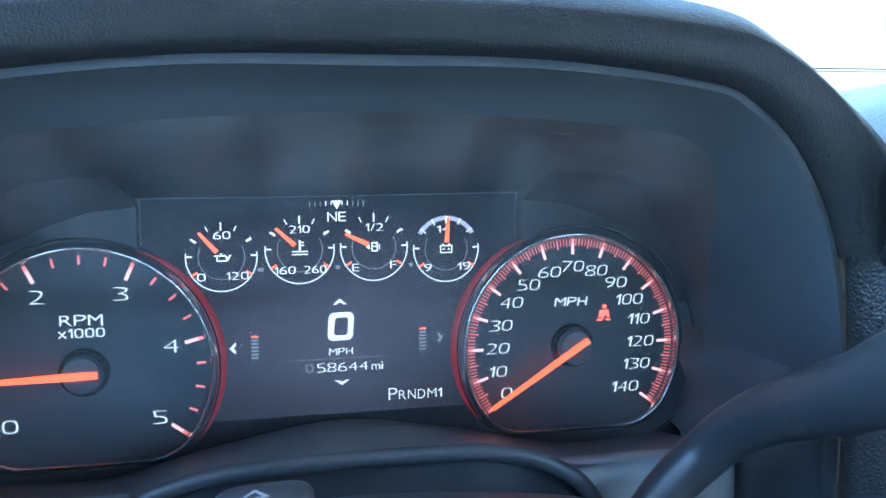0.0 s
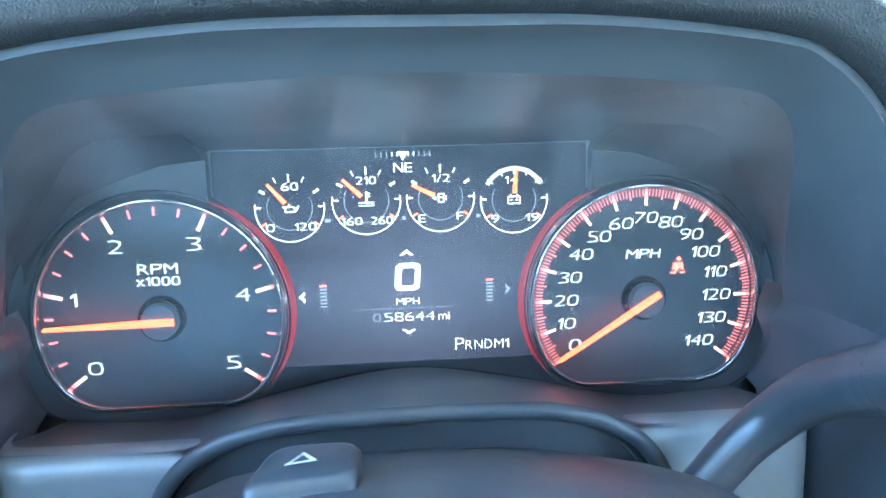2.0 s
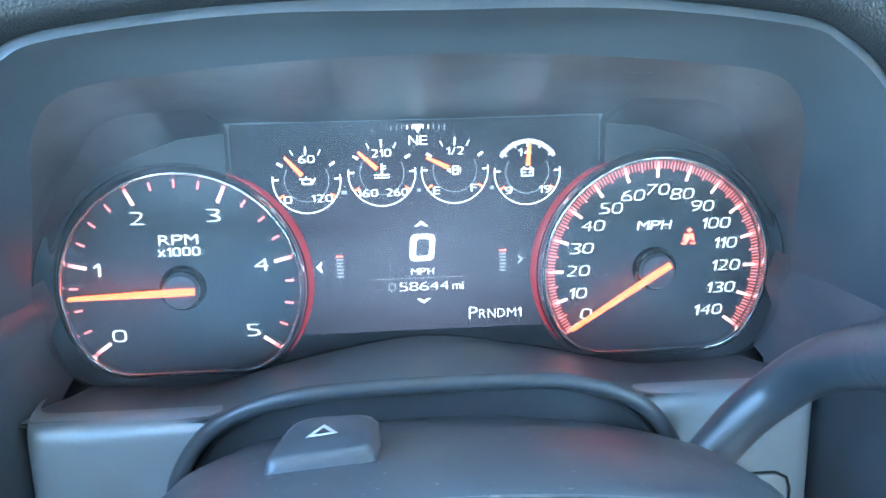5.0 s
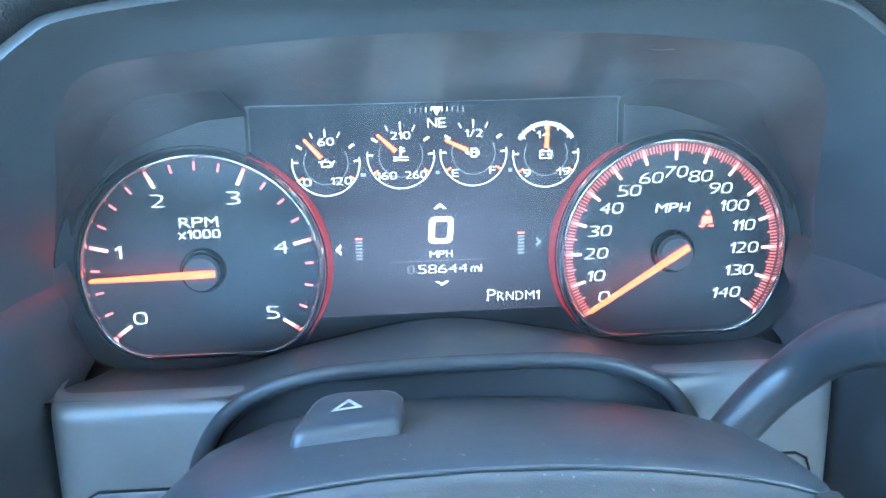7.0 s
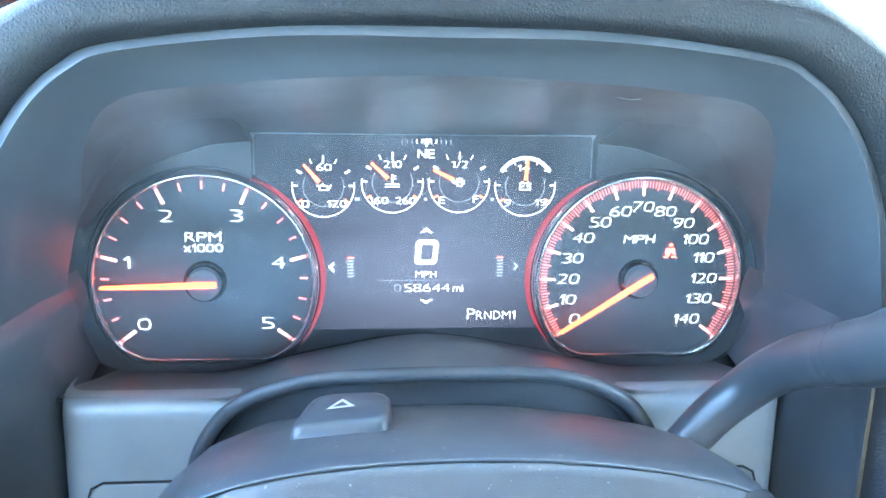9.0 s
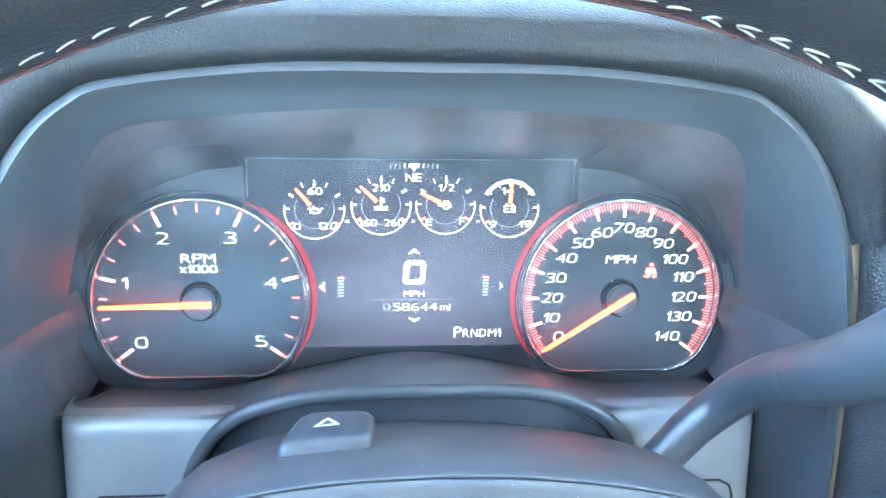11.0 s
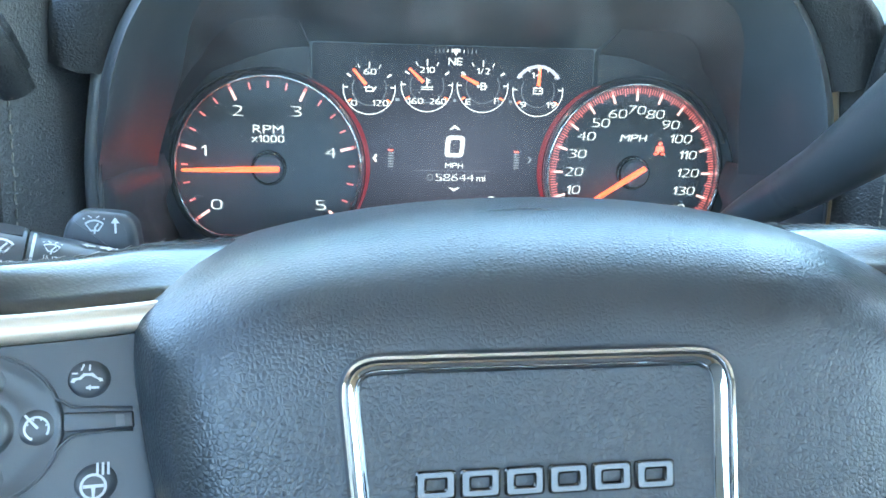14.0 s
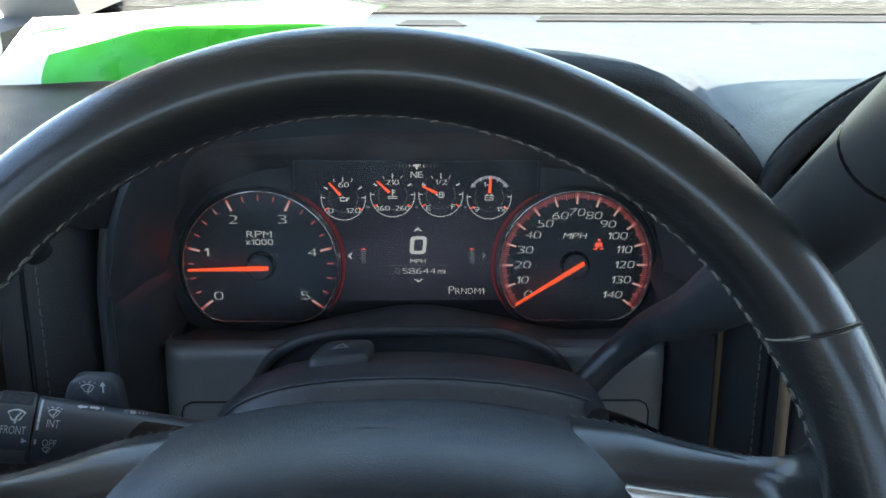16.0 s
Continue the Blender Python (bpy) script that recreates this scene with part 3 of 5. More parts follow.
for k in range(-5, 6):
    if abs(k) > 0:
        lit("heading_tick", poly(bar(0.3 + k * 2.6 - 0.25, 59.2 - 0.2 * abs(k) + 0.8, 0.3 + k * 2.6 + 0.25, 61.8), -0.45), WHITE_GLOW if abs(k) in (1, 2) else DIM_GLOW)
lit("up_arrow", poly([(-2.6, 11.0), (0.9, 14.0), (4.4, 11.0), (2.6, 11.0), (0.9, 12.2), (-0.8, 11.0)], -0.5), WHITE_GLOW)
lit("down_arrow", poly([(-2.4, -26.8), (1.3, -29.4), (5.0, -26.8), (3.2, -26.8), (1.3, -27.8), (-0.6, -26.8)], -0.5), WHITE_GLOW)
o = rounded([(-5.6, -6.9), (6.9, -6.9), (7.9, 7.1), (-4.6, 7.1)], 3.2, 5)
i_ = rounded([(-2.3, -4.3), (4.3, -4.3), (5.0, 4.5), (-1.6, 4.5)], 1.6, 5)
bm = bmesh.new()
ov, iv = [bm.verts.new((p[0], -0.5, p[1])) for p in o], [bm.verts.new((p[0], -0.5, p[1])) for p in i_]
for k in range(len(ov)):
    j = (k + 1) % len(ov)
    bm.faces.new((ov[k], ov[j], iv[j], iv[k]))
lit("speed_digit", bm, WHITE_GLOW, "large lit white zero")
lit("speed_unit", wide_lettering("MPH", 1.0, -12.4, 3.4, -0.5, 11.6, -0.004), WHITE_GLOW)
lit("odometer_line", poly(bar(-25.5, -16.0, 24.5, -15.7), -0.45), DIM_GLOW)
lit("odometer_digit", wide_lettering("0", -14.6, -20.2, 4.4, -0.5, 3.9, -0.012), DIM_GLOW)
lit("odometer_digits", wide_lettering("58644", 1.6, -20.2, 4.4, -0.5, 25.4, -0.018), WHITE_GLOW)
lit("odometer_unit", wide_lettering("mi", 19.0, -20.6, 3.8, -0.5, 5.8, -0.006), WHITE_GLOW)
for k, (ch, h) in enumerate(zip("PRNDM1", (6.2, 4.7, 4.7, 4.7, 4.7, 4.7))):
    lit("gear_letter", (wide_lettering if ch == "1" else lettering)(ch, (26.6, 31.4, 36.2, 41.2, 46.6, 50.8)[k], -35.6 - (0 if k == 0 else 0.7), h, -0.5, (4.4, 3.5, 3.9, 3.7, 4.6, 1.9)[k], -0.016), WHITE_GLOW)
lit("left_arrow", poly([(-52.4, -8.2), (-49.4, -5.2), (-49.4, -7.2), (-50.6, -8.2), (-49.4, -9.2), (-49.4, -11.2)], -0.5), WHITE_GLOW)
lit("right_arrow", poly([(52.6, -8.0), (49.8, -5.2), (49.8, -6.9), (51.0, -8.0), (49.8, -9.1), (49.8, -10.8)], -0.5), DIM_GLOW)
for cx in (-40.4, 42.0):
    for k in range(7):
        lit("level_bar", poly(bar(cx - 1.7, -3.4 - 1.75 * k, cx + 1.7, -2.5 - 1.75 * k), -0.5), TELL_RED if k == 0 else DIM_GLOW)


# two large dials
def d_loop(cx, r, drop, y, soft=13.0):
    """A circle cut off by a flat foot with rounded corners, as a closed loop."""
    a = math.asin(drop / r)
    pts = [(cx + r * math.cos(-a + (math.pi + 2 * a) * k / 60), HZ + r * math.sin(-a + (math.pi + 2 * a) * k / 60)) for k in range(61)]
    head, foot = Vector(pts[0]), Vector(pts[-1])
    body = [Vector(p) for p in pts if p[1] > HZ - drop + soft * 0.55]
    def corner(p, q, r2):
        return [p * (1 - t) ** 2 + q * 2 * t * (1 - t) + r2 * t * t for t in (0.25, 0.5, 0.75)]
    run = Vector((soft * 0.9, 0))
    loop = corner(head - run, head, body[0])
    loop = [head - run] + loop + body + corner(body[-1], foot, foot + run) + [foot + run]
    return [Vector((p.x, y, p.y)) for p in resample([(p.x, p.y, 0) for p in loop], 96, True)]


def dial(cx, name, label):
    face = part(name, prism([(p.x, p.z) for p in d_loop(cx, 57.5, 43.5, 0)], -2.0, 1.5), DIAL_FACE, cluster, label, pivot=(cx, 0, HZ))
    ring = [d_loop(cx, r, d, y) for r, d, y in ((56.3, 42.0, -1.8), (56.5, 42.2, -4.0), (56.9, 42.5, -5.8), (57.5, 42.9, -6.8), (58.2, 43.3, -7.0), (58.9, 43.7, -6.6), (59.8, 44.3, -5.2), (60.8, 45.0, -3.2), (61.6, 45.6, -1.2), (61.9, 45.9, 0.4))]
    part("chrome_ring", loft(ring), RING_CHROME, face, "polished chrome ring", smooth=60)
    collar = [d_loop(cx, r, d, y) for r, d, y in ((61.2, 45.4, -1.4), (62.0, 46.2, -2.2), (62.8, 47.2, -1.6), (63.6, 48.2, 2.0))]
    part("collar", loft(collar), SHROUD_PLASTIC, face, "dark plastic collar", smooth=60)
    return face


def tick(face, cx, a, r0, r1, w, mat, y=-2.4, name="tick_mark"):
    c, s = math.cos(radians(a)), math.sin(radians(a))
    q = [(cx + c * r0 - s * w, HZ + s * r0 + c * w), (cx + c * r1 - s * w, HZ + s * r1 + c * w), (cx + c * r1 + s * w, HZ + s * r1 - c * w), (cx + c * r0 + s * w, HZ + s * r0 - c * w)]
    return part(name, poly(q, y), mat, face)


def pointer(face, cx, a, length):
    c, s = math.cos(radians(a)), math.sin(radians(a))
    def at(r, w, y):
        return Vector((cx + c * r - s * w, y, HZ + s * r + c * w))
    loops = [[at(r, -w, -10.4), at(r, -w * 0.55, -12.4), at(r, w * 0.55, -12.4), at(r, w, -10.4)] for r, w in ((-7.0, 1.7), (0, 1.9), (10, 1.85), (length - 1, 1.05), (length, 0.6))]
    part("needle", loft(loops, True, True), NEEDLE_RED, face, "lit orange needle", smooth=30)
    hub = [[(cx + r * math.cos(2 * math.pi * k / 40), y, HZ + r * math.sin(2 * math.pi * k / 40)) for k in range(40)] for r, y in ((9.2, -2.0), (8.6, -9.4), (8.2, -10.1), (7.4, -10.3))]
    # black disc round the hub's foot, added for the hub's dark shadow ring
    base = [[(cx + r * math.cos(2 * math.pi * k / 40), y, HZ + r * math.sin(2 * math.pi * k / 40)) for k in range(40)] for r, y in ((11.4, -2.0), (11.0, -4.6), (10.2, -5.4), (9.0, -5.5))]
    part("hub_shadow_disc", loft(base, True, True), GLOSS_BLACK, face)
    part("hub_cap", loft(hub, True, True), HUB_PLASTIC, face, "round black needle hub")


tach = dial(-HX, "tachometer", "dark tachometer dial marked to five thousand")
for k in range(21):
    a = 216 - 50.4 * k / 4
    if k % 4 == 0:
        tick(tach, -HX, a, 46.8, 54.4, 0.85, TICK_WHITE)
    tick(tach, -HX, a, 53.2 if k % 4 == 0 else 50.4, 55.6 if k % 4 == 0 else 54.6, 0.9 if k % 4 == 0 else 0.55, TICK_RED, -2.5)
for text, x, z in (("0", -151.2, -39), ("1", -158.2, -4.6), ("2", -136.8, 20.6), ("3", -100.6, 20.8), ("4", -79, -5), ("5", -85.4, -39)):
    part("numeral", wide_lettering(text, x, z, 6.3, -2.4, 3.2 if text == "1" else 7.0, -0.022), DIAL_WHITE, tach)
part("dial_word", wide_lettering("RPM", -118.2, 9.2, 5.0, -2.4, 18.8, -0.008), DIAL_WHITE, tach)
part("dial_word", wide_lettering("x1000", -118.4, 3.2, 4.4, -2.4, 20.6, -0.008), DIAL_WHITE, tach)
for x, z in ((-134, 2), (-140, -12), (-138, -26), (-126, -33), (-105, -33)):
    part("tell_tale", merge(arc_band(x, z, 2.6, 3.3, 0, 360, -2.3, 16), poly(bar(x - 3.6, z - 0.4, x + 3.6, z + 0.4), -2.3), poly(bar(x - 0.4, z - 3.4, x + 0.4, z + 3.4), -2.32)), FAINT, tach)
pointer(tach, -HX, 181.2, 53)
speedo = dial(HX + 2.5, "speedometer", "dark speedometer dial marked to one hundred and forty")
SX = HX + 2.5
for k in range(141):
    a = 216 - 1.8 * k
    if k % 10 == 0:
        tick(speedo, SX, a, 47.4, 54.4, 0.75, TICK_WHITE)
        tick(speedo, SX, a, 53.4, 55.6, 0.8, TICK_RED, -2.5)
    else:
        tick(speedo, SX, a, 50.6 if k % 5 == 0 else 52.0, 55.6, 0.36 if k % 5 == 0 else 0.26, TICK_RED)
SPEEDS = [(85.4, -38.4), (81, -27), (80.8, -15), (82.4, -3.2), (88, 8.4), (97, 17.2), (108.2, 23.4), (120.8, 26), (133.6, 23.4), (144.4, 16.8), (152.2, 7.6), (157.8, -3), (158.8, -15), (156.8, -27), (150.6, -39)]
for k, (x, z) in enumerate(SPEEDS):
    text = str(10 * k)
    part("numeral", wide_lettering(text, x, z, 5.5, -2.4, {1: 5.8, 2: 12.0, 3: 17.6}[len(text)] - 2.9 * text.count("1"), -0.022, 0.16), DIAL_WHITE, speedo)
part("dial_word", wide_lettering("MPH", 119.8, 7.6, 4.6, -2.4, 17.4, -0.008, 0.16), DIAL_WHITE, speedo)
part("unlit_word", lettering("km/h", 119.6, -0.6, 5.0, -2.3, 18, 0.01, 0.1), FAINT, speedo)
part("unlit_word", lettering("BRAKE", 140.4, -11.8, 4.0, -2.3, 13, 0.02), FAINT, speedo)
for x, z in ((142, -23.6), (127, -30), (111, -33)):
    part("tell_tale", merge(arc_band(x, z, 2.5, 3.2, 0, 360, -2.3, 16), poly(bar(x - 0.4, z - 1.6, x + 0.4, z + 1.8), -2.3)), FAINT, speedo)
BELT = [[(-1.1, 3.2), (0.3, 4.4), (1.5, 3.2), (0.3, 2.0)], [(-2.2, 1.6), (2.2, 1.6), (2.6, -1.6), (1.2, -1.6), (1.0, 0.4), (-1.2, -1.6), (-2.6, -1.6)], bar(-3.4, -3.2, -1.0, -2.4), bar(0.8, -3.2, 3.2, -2.4), [(1.4, 1.8), (2.2, 1.2), (-1.6, -3.6), (-2.2, -3.0)]]
part("belt_lamp", merge(*[poly([(138 + x * 1.15, 0.6 + z * 1.15) for x, z in s], -2.4 - 0.05 * k) for k, s in enumerate(BELT)]), TELL_RED, speedo, "lit red seat belt lamp")
pointer(speedo, SX, 212.6, 53.5)
for face, cx, a0, a1 in ((tach, -HX, -36, 66), (speedo, SX, 114, 216)):
    part("halo_strip", loft([[Vector((cx + (61.6 + g * math.sin(math.pi * (k + 0.5) / 41) ** 0.6) * math.cos(radians(a0 + (a1 - a0) * k / 40)), y, HZ + (61.6 + g * math.sin(math.pi * (k + 0.5) / 41) ** 0.6) * math.sin(radians(a0 + (a1 - a0) * k / 40)))) for k in range(41)] for g, y in ((0.0, -2.7), (1.5, -2.3), (2.9, -0.8))], False), HALO_RED, face, "glowing red strip")

# scuffs along the upper edge of the lens
for pts in (((68.8, -116, 92.4), (74, -116, 91.6), (78.8, -115.6, 91.8)), ((26, -114.6, 97.4), (38.3, -114.4, 97.2)), ((119.4, -112, 87.0), (121, -112, 86.4))):
    part("scuff", tube(curve([Vector(p) for p in pts], 4), 0.16, 5), SCUFF, cluster, "pale scuff mark")


# ---- dashboard ----
def shifted(loop, push, dy, centre=(0, 0, 20)):
    return [p + Vector((0, dy, 0)) for p in blend(loop, loop, 0, push, centre)]


dash = thing("dashboard", (0, 200, -150), "black leather-topped truck dashboard with hooded gauge surround and stitched seams", "dashboard")


def graded(a, b, t, up, down):
    """Between two rims, pushed outwards by up at the top of the surround and by down along its foot."""
    out = []
    for p, q in zip(a, b):
        v = p.lerp(q, t)
        k = min(1.0, max(0.0, (v.z + 35) / 60))
        push = down + (up - down) * k
        w = Vector((v.x * k, 0, v.z - 20))
        out.append(v + w.normalized() * push)
    return out


def returned(push, dy):
    """The outer return of the lip: running back behind it above, turning down along the foot."""
    out = []
    for p in shifted(LIP, push, 0):
        k = min(1.0, max(0.0, (p.z + 25) / 20))
        out.append(p + Vector((0, dy * k + min(dy, 6) * (1 - k), -0.25 * dy * (1 - k))))
    return out


bezel = loft([RIML, graded(RIML, LIP, 0.3, -1.0, 1.5), graded(RIML, LIP, 0.65, -2.5, 2.0), [p + Vector((0, 4 if p.z < 0 else -2, 0)) for p in graded(LIP, LIP, 0, -6.0, 3.0)], [p + Vector((0, -3.5 if p.z > 0 else 1.5, 0)) for p in graded(LIP, LIP, 0, -4.6, 0.8)], shifted(LIP, -1.2, -1.5), LIP, shifted(LIP, 2.2, 2.5), returned(3.0, 8), returned(2.0, 40), returned(2.0, 90)])
part("gauge_bezel", bezel, SOFT_PLASTIC, dash, "soft black plastic gauge surround", smooth=50)
foot = slice(13 * 6, 21 * 6 + 1)
shelf = [[a.lerp(b, t) + Vector((0, 0, 1.0 + 0.9 * math.sin(math.pi * t))) for a, b in zip(RIML[foot], LIP[foot])] for t in (0.0, 0.15, 0.3, 0.5, 0.7, 0.85, 0.95, 1.0)]
part("gauge_shelf", loft(shelf, False), SHELF_PLASTIC, dash, "satin dark grey shelf under the gauges", smooth=60)


def both(half):
    """An open run from left to right from its right half, given from the top middle outwards."""
    right = [Vector(p) for p in half]
    return curve([Vector((-p.x, p.y, p.z)) for p in reversed(right[1:])] + right, 8)


SEAM = [(0, -80, 148), (72, -80, 146.5), (128, -80, 141), (160, -80, 130), (185, -82, 113), (207, -86, 96), (221, -96, 70)]
hood_rows = [
    [(0, -123, 118), (66, -123, 117), (128, -123, 110.5), (147, -123, 102.5), (163, -123, 88.5), (178, -123, 66.5), (187, -122, 42)],
    [(0, -128, 120.5), (66, -128, 119.5), (129, -128, 113), (149, -128, 105), (166, -128, 90.5), (181.5, -127, 68), (190, -124, 43)],
    [(0, -130, 125), (68, -130, 124), (132, -130, 117.5), (154, -130, 108.5), (172, -130, 93), (189, -130, 70), (196, -128, 43)],
    [(0, -126, 137), (70, -126, 136), (136, -129, 129), (161, -131, 118), (182, -132, 101), (202, -132, 76), (207, -131, 47)],
    [(0, -109, 148.5), (71, -110, 147.5), (135, -113, 140), (164, -114, 127), (189, -117, 107), (212, -121, 81), (216, -123, 51)],
    [(0, -90, 151), (72, -90, 149.5), (129, -89, 142.5), (161, -88, 129.5), (187, -90, 111), (210, -95, 90), (222, -106, 60)],
    [(0, -83, 146), (72, -83, 144.5), (128, -83, 138.8), (160, -83, 127.6), (185.5, -85, 110.5), (207.5, -89, 93.5), (222, -98, 66)],
]
part("gauge_hood", loft([both(r) for r in hood_rows], False), PAD_LEATHER, dash, "padded black leather gauge hood", smooth=70)

# top of the dashboard, falling from the hood and the side pads to the windscreen
LEFT_EDGE = [(-430, 104), (-360, 103), (-307, 100), (-267, 94), (-240, 86), (-228, 75), (-222, 62)]
RIGHT_EDGE = [(222, 74), (230, 84), (246, 104), (268, 122), (300, 136), (350, 146), (430, 149), (700, 149), (1180, 146)]
HUMP = [(p[0], p[2]) for p in SEAM]


def edge_height(x):
    if abs(x) <= 221:
        return lerp_table(abs(x), HUMP)
    return lerp_table(x, LEFT_EDGE) if x < 0 else lerp_table(x, RIGHT_EDGE)


def edge_depth(x):
    a = abs(x)
    if a <= 221:
        return lerp_table(a, [(p[0], p[1]) for p in SEAM])
    return lerp_table(a, [(221, -96), (226, -125), (240, -158), (275, -163), (2000, -163)]) if x < 0 else lerp_table(a, [(221, -96), (226, -112), (240, -132), (300, -140), (2000, -140)])


def dash_floor(x, y):
    return 114 + (y - 40) * 0.135


def dash_height(x, y):
    y0 = edge_depth(x)
    s = min(1.0, max(0.0, (y - y0) / (210.0 if x < 230 else 260.0)))
    s = s * s * (3 - 2 * s)
    return edge_height(x) * (1 - s) + dash_floor(x, y) * s


xs = sorted(set([-430, -400, -370, -340] + list(range(-320, 330, 6)) + list(range(330, 700, 25)) + list(range(700, 1181, 60)) + [-221, 221, 1180]))
rows = []
for k in range(27):
    s = (k / 26) ** 1.35
    row = []
    for x in xs:
        y0 = edge_depth(x)
        y = y0 + (455 - y0) * s
        z = dash_height(x, y)
        if k == 0:
            z -= 1.2
        row.append((x, y, z))
    rows.append(row)
part("dash_top", loft(rows, False), DASH_LEATHER, dash, "grained dark leather dash top", smooth=70)


def stitches(path, parent, spacing, length, thick, mat=THREAD, skew=0.35, local=None, normal=(0, 0, 1), seed=1, offset=0.0):
    """A run of separate thread stitches along a path, sharing a few meshes."""
    rnd = random.Random(seed)
    n = max(2, int(sum((b - a).length for a, b in zip(path, path[1:])) / spacing))
    pts = resample(path, n)
    made = None
    base = GU @ local if local else GU
    spin = base.to_3x3().normalized()
    up = Vector(normal)
    for i in range(n - 1):
        a, b = pts[i], pts[i + 1]
        d = (b - a).normalized()
        if made is None:
            shape = tube([(-length / 2, 0, -thick * 0.5), (-length * 0.3, 0, thick * 0.35), (0, 0, thick * 0.6), (length * 0.3, 0, thick * 0.35), (length / 2, 0, -thick * 0.5)], [thick * 0.7, thick, thick, thick, thick * 0.7], 6)
            for v in shape.verts:
                v.co *= U
            data = bpy.data.meshes.new("stitch")
            for f in shape.faces:
                f.smooth = True
            shape.to_mesh(data)
            shape.free()
            data.materials.append(mat)
            made = data
        zax = (up - d * up.dot(d)).normalized()
        yax = zax.cross(d)
        m = Matrix((d, yax, zax)).transposed()
        turn = Matrix.Rotation(skew + rnd.uniform(-0.12, 0.12), 3, "Z")
        o = bpy.data.objects.new("stitch", made)
        scene.collection.objects.link(o)
        o.parent = parent
        place = base @ (a.lerp(b, 0.5) + yax * offset)
        o.matrix_basis = Matrix.LocRotScale(place - origin_of(parent), (spin @ m @ turn).to_quaternion(), None)


seam_run = both([(p[0], p[1] + 0.2, p[2] + 0.5) for p in SEAM])
part("hood_piping", tube(seam_run, 1.3, 8), PAD_LEATHER, dash)
stitches([p + Vector((0, 4.5, 0.3)) for p in seam_run], dash, 6.0, 4.4, 0.6, THREAD, 0.1, normal=(0, 0.3, 1))
stitches([p + Vector((0, -3.2, 0.2)) for p in seam_run], dash, 6.0, 4.4, 0.5, THREAD, 0.1, normal=(0, -0.2, 1), seed=6)

# defroster slots near the windscreen
for x0, x1, y in ((-26, 52, 352), (132, 640, 388)):
    z = dash_floor(x0, y) + 1
    part("defroster_slot", loft([[(x0 + 12 * (j == 1), y + 42 * j, dash_floor(0, y + 42 * j) + 0.8) for j in (0, 1)], [(x1 - 12 * (j == 1), y + 42 * j, dash_floor(0, y + 42 * j) + 0.8) for j in (0, 1)]][0:2], False), BLACK_VOID, dash, "black defroster slot")
    part("slot_lip", tube([(x0, y, z + 0.6), (x1, y, z + 0.2)], 0.8, 8), SOFT_PLASTIC, dash)
part("windscreen_trim", tube([(-430, 452, dash_floor(0, 452) + 2), (1180, 452, dash_floor(0, 452) + 2)], 5, 8), BLACK_VOID, dash)

# legs of the surround, knee panels and the arch over the column
for s in (-1, 1):
    fillet = curve([(s * 186, -119, 60), (s * 193, -120, 10), (s * 195, -117, -40), (s * 196, -112, -230)] if s < 0 else [(191, -113, 60), (197, -110, 10), (199.5, -107, -40), (200.5, -105, -230)], 6)
    # right strip carries the tan reflection as its colour, left one is plain black
    part("edge_strip", tube(fillet, 3.4, 10, flat=1.3), SOFT_PLASTIC if s < 0 else TAUPE_REFLECTION, dash, "" if s < 0 else "satin edge strip coloured taupe for a tan reflection")
    deep = [-10, -34, -58, -76, -90, -101, -110]
    rows = [[(s * (182 + 0.115 * (-28 - y) + d), y, z) for y in deep] + [(s * 194.4, -116, z)] for z, d in ((-6, 1.5), (-16, -2.0), (-24, -3.0))]
    low = [(174.4, -60), (175.4, -70), (178.0, -79), (182.4, -88), (187.6, -97), (191.4, -104), (194.4, -110)]
    for z, run in ((-35, [(181.4, -10), (182.6, -34), (183, -58), (183.6, -75), (186.6, -89), (190, -101), (193.4, -110)]), (-43, [(180.2, -8), (180.5, -34), (178.6, -58), (179.4, -75), (184, -89), (189.4, -101), (194, -110)]), (-50, [(177.6, -8), (178, -34), (175.2, -60), (176.8, -77), (182.6, -88), (189, -100), (194.4, -110)]), (-58, [(174, -8), (174.6, -36), (174.4, -62), (178, -79), (182.4, -88), (188.4, -98), (194.4, -110)]), (-66, low), (-110, low), (-230, low)):
        rows.append([(s * x, y, z) for x, y in run] + [(s * 195.6, -115, z)])
    part("leg_wall", loft(rows, False), SOFT_PLASTIC, dash, smooth=80)
    rows = []
    for z, y in ((-53.6, -60), (-52.4, -66), (-52.0, -70), (-52.3, -73), (-53.4, -75.6), (-55.4, -77.4), (-58, -78.4), (-62, -78.8), (-78, -79), (-92, -79.2), (-120, -79.3), (-150, -79.4), (-230, -79.6)):
        xi = lerp_table(-z, [(49, 90), (55, 94), (61, 100), (78, 109.5), (93, 113.5), (120, 117), (230, 118)]) - (s > 0) * 2
        rows.append([(s * x, y + 0.0002 * (x - 130) ** 2 + d, z) for x, d in ((xi, 0), (xi + 8, 0), (xi + 16, 0), (138, 0), (150, 0), (160, 0), (166, 0.3), (169.6, 1.1), (172.2, 2.8), (174.0, 5.6), (174.9, 10), (175.2, 18))])
    part("knee_panel", loft(rows, False), SATIN_PANEL, dash, "satin grey trim panel", smooth=60)
    o = rounded([(s * 118, -92.6), (s * 157, -92.6), (s * 162.4, -97.5), (s * 163, -230), (s * 119, -230)], [2, 6, 6, 3, 3])
    part("lower_cover", prism(o, -80.4, -76, 0.9), SATIN_PANEL, dash)
    part("cover_gap", tube([(s * 116, -79.5, -92.1), (s * 156, -79.4, -92.1), (s * 161.6, -79.3, -95.2), (s * 163.5, -79.2, -101), (s * 163.5, -79.2, -230)], 0.6, 6), BLACK_VOID, dash)
